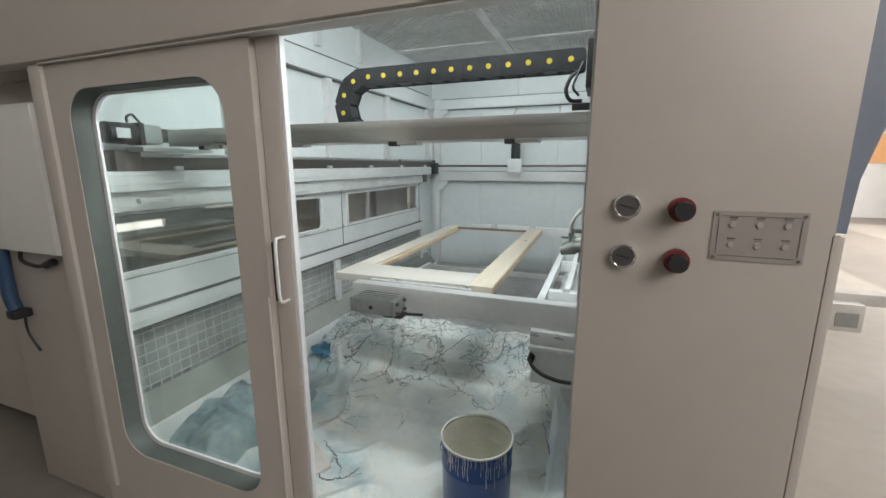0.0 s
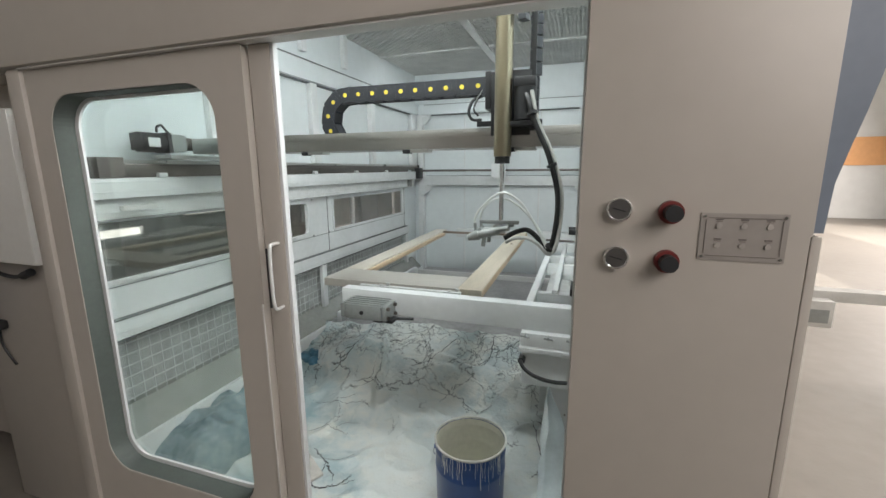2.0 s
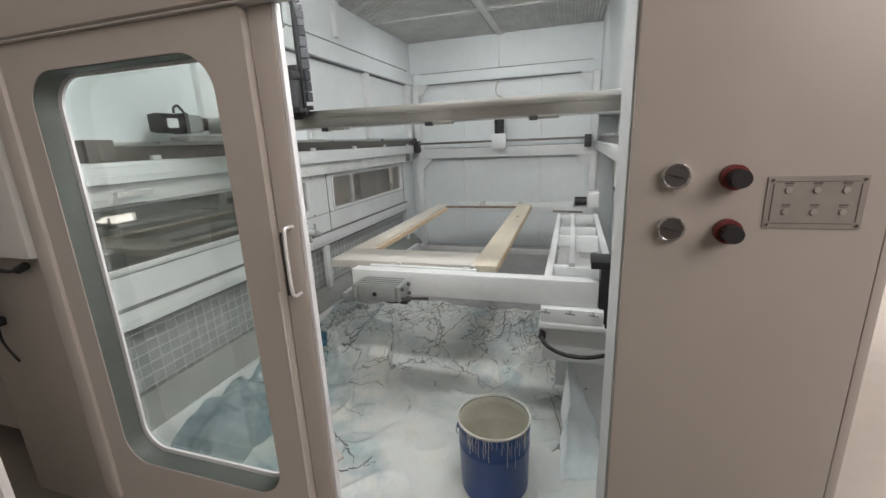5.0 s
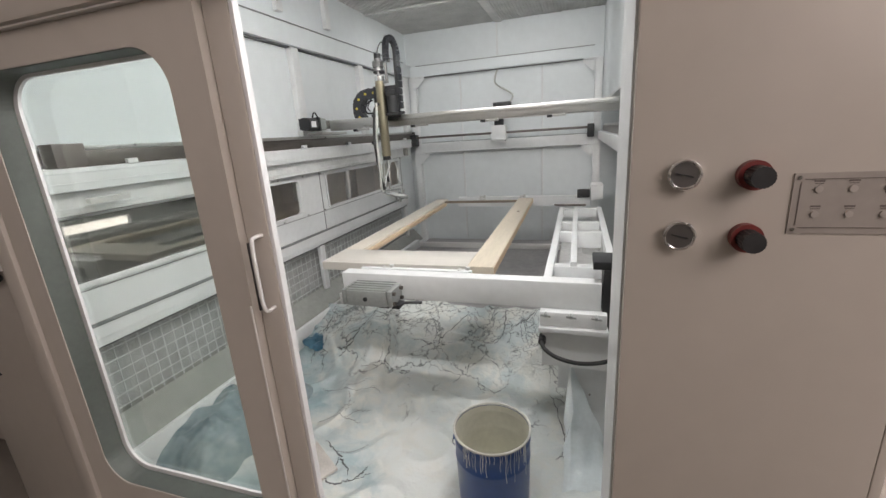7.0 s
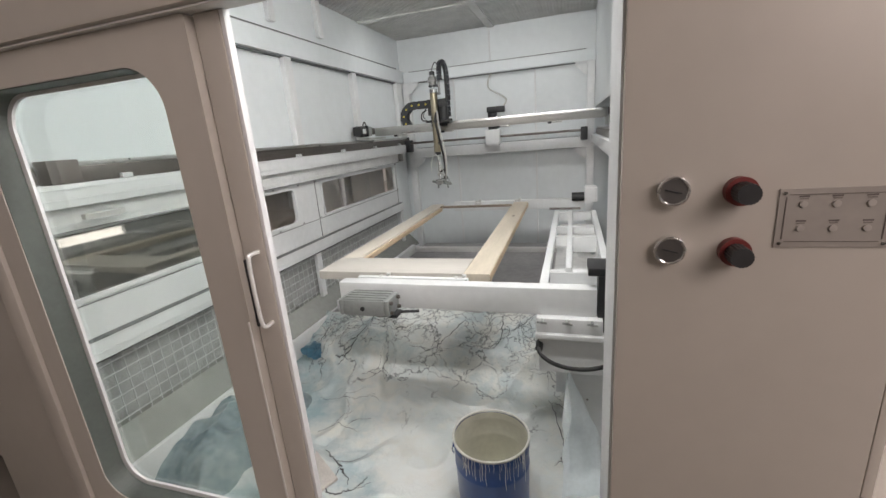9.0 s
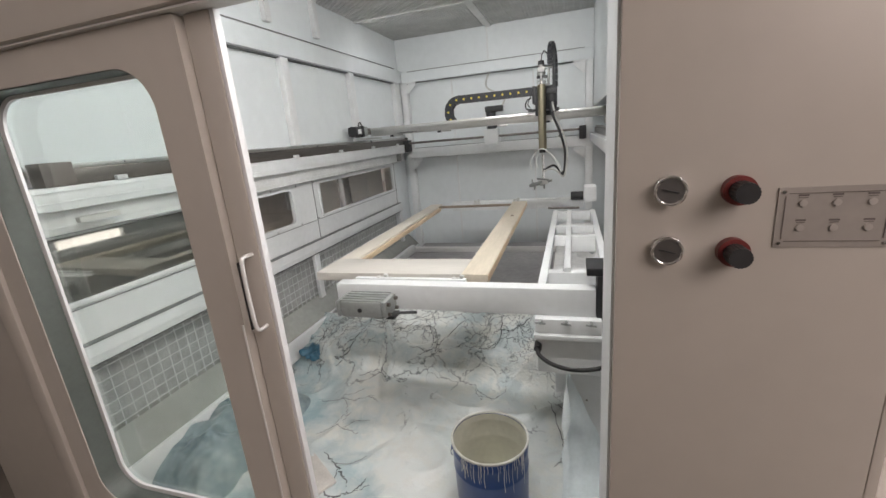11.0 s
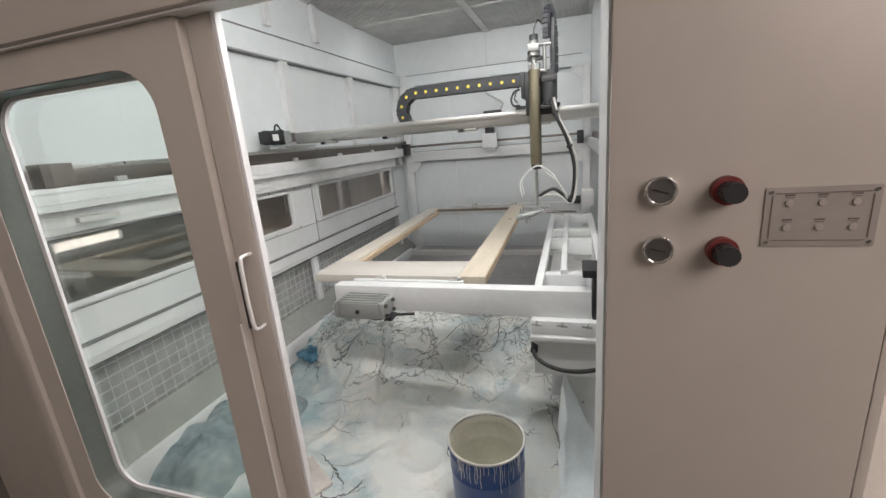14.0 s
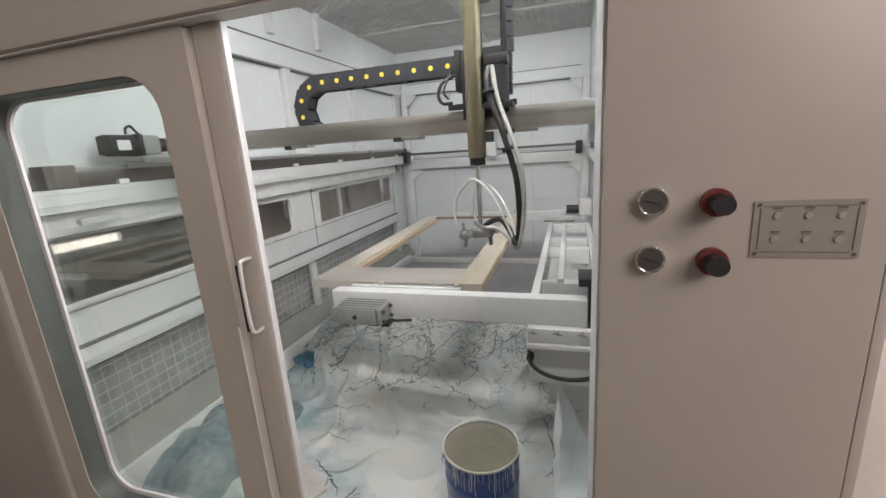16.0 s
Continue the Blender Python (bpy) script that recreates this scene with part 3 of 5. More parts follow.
def seams():
    """Joints where the sheets meet the beams, their shadow laid in as dark strips."""
    for x1, z0, z1 in ((0.005, 2.2490, 2.2560), (0.030, 2.0990, 2.1065), (0.012, 1.5015, 1.5055)):
        setting("joint_line", B(XL + 0.0005, XL + x1, 0.17, YB - 0.09, z0, z1), SEAM, "dark joint along the wall ledge", "trim", False)
    for z0, z1, d in ((2.2065, 2.2110, 0.076), (2.1020, 2.1075, 0.03), (1.4505, 1.4545, 0.05), (1.3470, 1.3515, 0.03)):
        setting("joint_line", B(XL + 0.13, XR - 0.08, YB - d, YB - 0.011, z0, z1), SEAM, "dark joint along the rear beam", "trim", False)
    for z0, z1, d in ((1.3345, 1.3375, 0.0365), (1.0560, 1.0590, 0.0040), (0.9215, 0.9265, 0.0320), (0.8360, 0.8385, 0.03)):
        setting("joint_line", B(XL + 0.0005, XL + d, 0.17, 3.26, z0, z1), SEAM, "dark joint along the window band", "trim", False)
    for z in (1.445, 1.482):
        setting("ledge_bead", B(XL + 0.0705, XL + 0.0735, 0.17, 3.48, z, z + 0.005, 0.001), WHITE2, "thin raised bead on the rail ledge", "trim")
    for z in (1.36, 1.395):
        setting("ledge_bead", B(XL + 0.0355, XL + 0.038, 0.17, 3.44, z, z + 0.004, 0.001), WHITE2, "thin raised bead on the folded sheet", "trim")
    setting("sill_bead", B(XL + 0.0305, XL + 0.034, 0.17, 3.28, 0.870, 0.875, 0.001), WHITE2, "thin raised bead on the window sill", "trim")
    setting("near_latch", B(XL + 0.074, XL + 0.10, 0.30, 0.44, 1.372, 1.392, 0.003), RAILPALE, "small metal latch on the folded sheet", "latch")


seams()


def left_lower():
    """The rail ledge, the row of windows and the wire grille along the left side."""
    X = XL
    setting("rail_ledge", B(X - 0.06, X + 0.07, 0.16, 3.50, 1.42, 1.500, 0.006), WHITE2, "white rail ledge along the wall", "beam")
    setting("ledge_lower", B(X - 0.05, X + 0.035, 0.16, 3.45, 1.335, 1.4185, 0.006), OVERSPRAY, "white folded sheet under the rail ledge", "beam")
    holes = [round_rect(0.20, 0.98, 1.085, 1.325, 0.02, 4), round_rect(1.20, 1.572, 1.087, 1.302, 0.03, 5), round_rect(1.893, 3.19, 1.078, 1.306, 0.018, 4)]
    w = plate([rect(0.16, 3.27, 0.927, 1.334)] + holes, yz(X), (-0.02, 0, 0))
    setting("window_band", w, WHITE2, "white sheet band with rounded window openings", "wall", False)
    for (a, b, c, d, r) in ((0.20, 0.98, 1.085, 1.325, 0.02), (1.20, 1.572, 1.087, 1.302, 0.03), (1.893, 3.19, 1.078, 1.306, 0.018)):
        wn_ = thing("wall_window", "dark window pane in a white rounded frame", "window", (X, a, c), "windows of the left wall")
        part("frame", plate([round_rect(-0.016, b - a + 0.016, -0.016, d - c + 0.016, r + 0.014, 6), round_rect(0.002, b - a - 0.002, 0.002, d - c - 0.002, r, 6)], yz(0.001), (0.007, 0, 0)), WHITE2, wn_, smooth=False)
        part("pane", plate([round_rect(0, b - a, 0, d - c, r, 6)], yz(-0.012), (-0.005, 0, 0)), SMOKED if a < 1.0 else DUSKGLASS, wn_, "dark reflecting pane" if a < 1.0 else "grey glass pane", smooth=False).visible_shadow = a < 1.0
    for a0, b0 in ((1.14, 1.63), (1.83, 3.25)):
        for y in (a0, (a0 + b0) / 2, b0):
            for zz in (1.066, 1.320):
                setting("sheet_screw", R((X, y, zz), (X + 0.004, y, zz), 0.0055, 10), FITTING, "small steel screw in the window band", "screw")
    for y in (1.08, 1.815, 3.235):
        setting("sheet_joint", B(X + 0.0005, X + 0.0035, y - 0.002, y + 0.002, 0.928, 1.333), SEAM, "upright joint in the window band", "trim", False)
    setting("corner_clip", B(X + 0.0385, X + 0.075, 3.26, 3.30, 1.345, 1.418, 0.004), FITTING, "dark steel clip under the rail ledge", "bracket")
    # side duct added behind the windows; post and plates imitate reflections in the panes
    setting("duct_back", B(X - 0.335, X - 0.325, 0.19, YB, 0.86, 1.56), DUCT, "brownish inner sheet of the side duct", "wall", False)
    setting("duct_end", B(X - 0.324, X - 0.062, YB + 0.065, YB + 0.075, 0.86, 1.56), DUCT, "end sheet of the side duct", "wall", False)
    setting("duct_floor", B(X - 0.324, X - 0.062, 0.19, YB + 0.06, 0.85, 0.86), DUCT, "floor sheet of the side duct", "wall", False)
    setting("streak_post", R((X - 0.17, 2.46, 0.861), (X - 0.17, 2.46, 1.559), 0.024, 16), BRIGHTSTEEL, "bright post added for the upright streak in the pane", "post")
    setting("patch_plate", B(X - 0.20, X - 0.19, 1.76, 1.98, 1.14, 1.40, 0.003), COAT_EDGE, "plate added for the pale patch in the pane", "panel")
    setting("patch_plate", B(X - 0.25, X - 0.24, 2.75, 3.10, 0.861, 1.50, 0.003), COAT, "plate added for the pale patch in the pane", "panel")
    setting("band_ledge", B(X - 0.02, X + 0.030, 0.16, 3.30, 0.840, 0.9205, 0.008), WHITE2, "white sill under the windows", "beam")
    setting("wall_left_end", B(X - 0.06, X - 0.021, 3.272, YB - 0.001, 0.20, 1.559), WHITE, "white sheet at the end of the window band", "wall", False)
    # wire grille with a filter behind
    g = thing("wire_grille", "galvanised wire mesh in front of grey filter cotton", "grille", (X, 0.17, 0.54))
    vm = link_mesh("wire", B(0.0, 0.004, -0.0018, 0.0018, 0.0, 0.298), WIRE).data
    hm = link_mesh("wire", B(0.0041, 0.008, 0.0, 3.10, -0.0018, 0.0018), WIRE).data
    for o in [o for o in scene.objects if o.data in (vm, hm)]:
        bpy.data.objects.remove(o)
    for i in range(63):
        ob = new("wire", vm)
        ob.parent, ob.location = g, (0, 0.02 + i * 0.0495, 0)
    for i in range(6):
        ob = new("wire", hm)
        ob.parent, ob.location = g, (0, 0, 0.022 + i * 0.0495)
    part("filter", B(-0.06, -0.05, 0.0, 3.10, -0.1, 0.33), FILTER, g, "grey filter cotton", smooth=False)
    for y in (1.52, 3.06):
        part("post", B(0.009, 0.034, y - 0.026, y + 0.026, -0.02, 0.298, 0.004), WHITE2, g)
    setting("grille_sill", plate([[(XL - 0.05, 0.43), (XL + 0.10, 0.43), (XL - 0.002, 0.535), (XL - 0.05, 0.535)]], lambda u, v: (u, 0.16, v), (0, 3.3, 0)), SILLGREY, "sloping grey sill under the grille", "trim", False)
    setting("base_strip", B(XL - 0.05, XL + 0.115, 0.16, 3.46, 0.30, 0.428, 0.006), WHITE2, "white base beam along the wall", "beam")
    # linear rail and its end block
    r = thing("linear_rail", "dark steel linear rail along the wall", "rail", (X, 0.25, 1.501))
    part("rail_body", B(0.004, 0.06, 0.10, 3.28, 0.0, 0.055, 0.003), RAILSTEEL, r)
    part("bearing_rail", B(0.015, 0.045, 0.10, 3.28, 0.056, 0.072, 0.003), ALU, r)
    part("end_block", B(0.0, 0.07, 0.0, 0.098, 0.0, 0.080, 0.003), INK, r, "black rail end block")
    part("far_block", B(0.0, 0.07, 3.2805, 3.36, -0.0005, 0.07, 0.003), BLACK, r, "black rail end block")
    for i in range(6):
        y = 0.25 + i * 0.55
        part("bracket", B(0.061, 0.080, y - 0.02, y + 0.02, -0.0005, 0.018, 0.003), WHITE2, r)
    # right-hand rail
    q = thing("linear_rail", "dark steel linear rail on a white ledge", "rail", (XR, 0.30, 1.471))
    part("rail_body", B(0.004, 0.06, 0.0, 3.1, 0.0, 0.045, 0.003), RAILSTEEL, q)
    part("bearing_rail", B(0.015, 0.045, 0.0, 3.1, 0.046, 0.060, 0.003), ALU, q)


left_lower()


def gusset(x, z, sx, name="gusset_bracket"):
    g = thing(name, "white perforated triangular corner bracket", "bracket", (x, YB - 0.10, z), "corner brackets of the rear wall")
    pts = [(0, 0), (sx * 0.105, 0), (sx * 0.105, -0.030), (sx * 0.022, -0.11), (0, -0.11)]
    holes = [[(sx * (0.018 + 0.023 * i) + 0.006 * math.cos(a * math.pi / 4), -0.018 + 0.006 * math.sin(a * math.pi / 4)) for a in range(8)] for i in range(4)]
    part("web", plate([pts] + holes, xz(0.0), (0, 0.008, 0)), WHITE2, g, smooth=False)


gusset(XL + 0.116, 2.106, 1)
gusset(XL + 0.116, 1.351, 1)
gusset(XR - 0.071, 2.106, -1)
gusset(XR - 0.071, 1.351, -1)


def rear_drive():
    d = thing("cross_shaft", "steel cross shaft with a geared motor on a white box", "drive shaft", (-0.235, YB - 0.17, 1.51))
    part("shaft", R((-0.90, 0, 0), (0.87, 0, 0), 0.011, 12), RAILSTEEL, d)
    part("gearbox", B(-0.070, 0.070, -0.06, 0.06, -0.065, 0.070, 0.008), WHITE2, d, "white gearbox")
    part("motor", R((0.0, 0, 0.0705), (0.0, 0, 0.225), 0.046, 20), BLACK, d, "black motor")
    part("terminal_box", B(-0.05, 0.120, -0.035, 0.035, 0.2255, 0.280, 0.008), BLACK, d)
    part("mount", B(-0.05, 0.05, -0.03, 0.078, -0.0885, -0.0655, 0.003), WHITE2, d)
    cb = bmesh.new()
    hose(cb, [(0.11, 0.02, 0.280), (0.13, 0.05, 0.34), (0.05, 0.10, 0.40), (-0.05, 0.12, 0.47), (-0.03, 0.13, 0.58), (0.05, 0.14, 0.655)], 0.008)
    part("cable", cb, GREYHOSE, d, "grey cable")
    for x in (-0.90, 0.84):
        part("pillow_block", B(x - 0.03, x + 0.03, -0.03, 0.078, -0.0885, 0.03, 0.006), BLACK, d)


rear_drive()

# ---- floor film, tray, bench ----


def film_height(x, y):
    wv = 0.035 * noise.noise(Vector((x * 2.6, y * 0.8, 5)))
    s = min(1.0, max(0.0, (y - 1.13 + wv) / 0.16))
    q = min(1.0, max(0.0, (y - 0.86 - 0.10 * (x + 0.3) + wv) / 0.07)) * min(1.0, max(0.0, (x + 0.80) / 0.2))
    z = 0.222 + 0.046 * q * q * (3 - 2 * q) + 0.130 * s * s * (3 - 2 * s) + 0.09 * min(1.0, max(0.0, (y - 1.33) / 0.27))
    v = Vector((x, y, 0.0))
    ridged = 1.0 - abs(noise.noise(v * 3.1 + Vector((3, 1, 0)))) * 2
    fold = max(0.0, ridged - 0.66) * 0.060
    z += fold + 0.013 * noise.noise(v * 2.3) + 0.008 * noise.noise(v * 7.7) + 0.004 * noise.noise(v * 19)
    wob = 0.04 * noise.noise(v * 5.0)
    lobe = math.exp(-(((y - 1.28) / 0.22) ** 2)) * min(1.0, max(0.0, (-0.50 - 0.25 * (y - 1.3) - x + wob) / 0.025)) * min(1.0, max(0.0, (x + 1.02) / 0.2))
    z += 0.085 * lobe
    z += 0.05 * math.exp(-(((x + 0.62) / 0.07) ** 2 + ((y - 0.40) / 0.10) ** 2))
    e = min(1.0, max(0.0, (x - 0.46) / 0.20))
    z += 0.03 * e * e
    return max(0.205, z)


def crease(pts, width, rng, depth=2):
    """A jagged fold line with side branches, dark with dirt and painted shade, lying on the film."""
    runs = []

    def run(ps, w, lvl):
        line = [(p.x, p.y) for p in spline([(x, y, 0) for x, y in ps], 14)]
        out = []
        n = len(line)
        for i, (x, y) in enumerate(line):
            jx, jy = (rng.uniform(-1, 1) * (0.007 if lvl == depth else 0.005) for _ in range(2))
            out.append((x + jx, y + jy, w * (0.15 + 0.85 * math.sin(math.pi * min(1.0, (i + 1) / (n + 1)) ** 0.8)) * rng.uniform(0.35, 1.25)))
        runs.append(out)
        if lvl:
            for k in range(rng.randint(2, 4)):
                i = rng.randrange(2, n - 2)
                x, y = line[i]
                a = math.atan2(line[i + 1][1] - y, line[i + 1][0] - x) + rng.choice((-1, 1)) * rng.uniform(0.4, 1.1)
                ln = rng.uniform(0.05, 0.14) * (1.0 if lvl == depth else 0.5)
                b = a + rng.uniform(-0.5, 0.5)
                run([(x, y), (x + ln * 0.5 * math.cos(a), y + ln * 0.5 * math.sin(a)), (x + ln * math.cos(b), y + ln * math.sin(b))], w * 0.5, lvl - 1)

    run(pts, width, depth)
    bm = bmesh.new()
    for out in runs:
        prev = None
        for i, (x, y, w) in enumerate(out):
            x2, y2 = out[min(i + 1, len(out) - 1)][:2]
            x1, y1 = out[max(i - 1, 0)][:2]
            d = Vector((x2 - x1, y2 - y1)).normalized()
            nx, ny = -d.y * w / 2, d.x * w / 2
            inside = XL + 0.14 < x < 0.64 and 0.17 < y < 1.585
            cur = [bm.verts.new((x + s * nx, y + s * ny, film_height(x + s * nx, y + s * ny) + (0.0022 if s else 0.0034))) for s in (-1, 0, 1)] if inside else None
            if prev and cur:
                bm.faces.new((prev[0], cur[0], cur[1], prev[1])), bm.faces.new((prev[1], cur[1], cur[2], prev[2]))
            prev = cur
    return bm


def floor_film():
    bm = bmesh.new()
    nx, ny = 280, 230
    x0, x1, y0, y1 = XL + 0.05, 0.66, 0.15, 1.60
    grid = [[bm.verts.new((x0 + (x1 - x0) * i / nx, y0 + (y1 - y0) * j / ny, film_height(x0 + (x1 - x0) * i / nx, y0 + (y1 - y0) * j / ny))) for i in range(nx + 1)] for j in range(ny + 1)]
    for j in range(ny):
        for i in range(nx):
            bm.faces.new((grid[j][i], grid[j][i + 1], grid[j + 1][i + 1], grid[j + 1][i]))
    f = thing("plastic_film", "crumpled white veined plastic film laid over the booth floor", "plastic sheet", (0, 0, 0))
    part("sheet", bm, FILM, f)
    rng = random.Random(11)
    for pts, w in ((((-0.735, 1.58), (-0.69, 1.29), (-0.815, 1.17)), 0.013), (((0.116, 1.58), (0.118, 1.40), (0.095, 1.29)), 0.008), (((0.30, 1.58), (0.20, 1.47), (0.13, 1.42)), 0.006),
                   (((-0.11, 1.56), (-0.22, 1.33), (-0.27, 1.26)), 0.008), (((-0.36, 1.52), (-0.28, 1.40), (-0.25, 1.31)), 0.006), (((-0.56, 0.62), (-0.44, 0.54), (-0.36, 0.47)), 0.012),
                   (((-0.52, 0.465), (-0.40, 0.415), (-0.27, 0.49)), 0.012), (((-1.05, 1.53), (-1.03, 1.36), (-1.02, 1.20)), 0.008), (((-0.90, 1.50), (-0.86, 1.36), (-0.93, 1.22)), 0.006),
                   (((-0.62, 1.36), (-0.50, 1.42), (-0.42, 1.50)), 0.006), (((-0.62, 1.08), (-0.50, 1.16), (-0.36, 1.15)), 0.004), (((-0.80, 0.95), (-0.62, 0.92), (-0.48, 0.98)), 0.004),
                   (((0.02, 1.16), (0.05, 1.09), (0.16, 1.07)), 0.004), (((0.40, 1.10), (0.46, 0.92), (0.50, 0.70)), 0.006), (((-0.66, 0.72), (-0.58, 0.78), (-0.46, 0.76)), 0.004)):
        part("crease", crease(pts, w * 0.8, rng, 1), CREASE, f, "dark branching fold line", smooth=False)
    # loose clear edge along the bench side
    bm = bmesh.new()
    rows = []
    for j in range(50):
        x = 0.472 + 0.195 * j / 49
        top = 0.40 + 0.25 * min(1.0, (x - 0.472) / 0.023) if x < 0.495 else max(0.27, 0.65 - 2.6 * (x - 0.495))
        top += 0.03 * noise.noise(Vector((x * 22, 3, 1)))
        row = []
        for i in range(10):
            u = i / 9
            y = 0.60 + 0.198 * math.sqrt(u) + 0.030 * noise.noise(Vector((x * 16, u * 3, 4))) * (1 - u)
            low = film_height(x, 0.60) + 0.004
            row.append(bm.verts.new((x + 0.012 * noise.noise(Vector((u * 5, x * 9, 7))), min(y, 0.806), low + (top - low) * u ** 1.6)))
        rows.append(row)
    for a, b in zip(rows, rows[1:]):
        for i in range(9):
            bm.faces.new((a[i], a[i + 1], b[i + 1], b[i]))
    part("clear_edge", bm, CLEARFILM, f, "thin bluish clear film edge")
    s = thing("stained_film_scrap", "crumpled teal-stained scrap of plastic film", "plastic sheet", (-1.015, 1.25, film_height(-1.015, 1.25) + 0.016))
    bm = bmesh.new()
    bmesh.ops.create_icosphere(bm, subdivisions=4, radius=0.068, matrix=Matrix.Diagonal((1, 0.8, 0.45, 1)))
    for v in bm.verts:
        v.co += v.co.normalized() * (0.050 * noise.noise(v.co * 24) + 0.018 * noise.noise(v.co * 60))
    part("scrap", bm, SHEETBLUE, s)
    k = thing("folded_flap", "beige folded flap of dirty film lying near the door", "plastic sheet", (-0.525, 0.495, film_height(-0.525, 0.495) + 0.002), rz=-33)
    bm = bmesh.new()
    g = [[bm.verts.new((-0.11 + 0.22 * i / 16, -0.042 + 0.084 * j / 8, 0.010 + 0.012 * (j / 8) + 0.008 * noise.noise(Vector((i * 0.3, j * 0.3, 3))))) for i in range(17)] for j in range(9)]
    for p, q2 in zip(g, g[1:]):
        for i in range(16):
            bm.faces.new((p[i], p[i + 1], q2[i + 1], q2[i]))
    ext = bmesh.ops.extrude_face_region(bm, geom=list(bm.faces))
    bmesh.ops.translate(bm, verts=[v for v in ext["geom"] if isinstance(v, bmesh.types.BMVert)], vec=(0, 0, -0.010))
    bmesh.ops.recalc_face_normals(bm, faces=list(bm.faces))
    part("flap", bm, FLAP, k)
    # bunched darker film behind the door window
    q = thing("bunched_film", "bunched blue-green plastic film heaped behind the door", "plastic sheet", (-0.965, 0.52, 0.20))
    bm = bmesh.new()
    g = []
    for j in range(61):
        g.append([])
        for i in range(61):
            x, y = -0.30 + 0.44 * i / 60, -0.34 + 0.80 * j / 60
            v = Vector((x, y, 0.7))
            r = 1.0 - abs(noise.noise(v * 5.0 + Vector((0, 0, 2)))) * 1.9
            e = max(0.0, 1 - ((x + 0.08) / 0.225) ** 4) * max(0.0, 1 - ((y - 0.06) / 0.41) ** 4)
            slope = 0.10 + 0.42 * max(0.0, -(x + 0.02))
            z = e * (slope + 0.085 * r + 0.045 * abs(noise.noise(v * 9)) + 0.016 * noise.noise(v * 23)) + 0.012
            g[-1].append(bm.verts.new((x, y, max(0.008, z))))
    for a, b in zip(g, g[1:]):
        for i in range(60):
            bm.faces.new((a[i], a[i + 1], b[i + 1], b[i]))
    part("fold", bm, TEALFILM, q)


floor_film()


def water_tray():
    t = thing("catch_tray", "grey steel overspray tray with a pale raised rim", "tray", (-0.22, 2.45, 0.20))
    part("pan", B(-0.84, 0.80, -0.82, 1.06, 0.0, 0.22, 0.004), GREYSHEET, t)
    part("rim_far", B(-0.84, 0.80, 0.70, 0.74, 0.2205, 0.27, 0.006), COAT_EDGE, t, "pale pinkish rim")
    part("rim_side", B(-0.86, -0.82, -0.80, 0.699, 0.2205, 0.30, 0.006), WHITE2, t)
    part("wet_sheet", B(-0.80, 0.62, -0.82, 0.66, 0.2205, 0.235, 0.004), GREYSHEET, t, "wet grey bottom sheet")


water_tray()


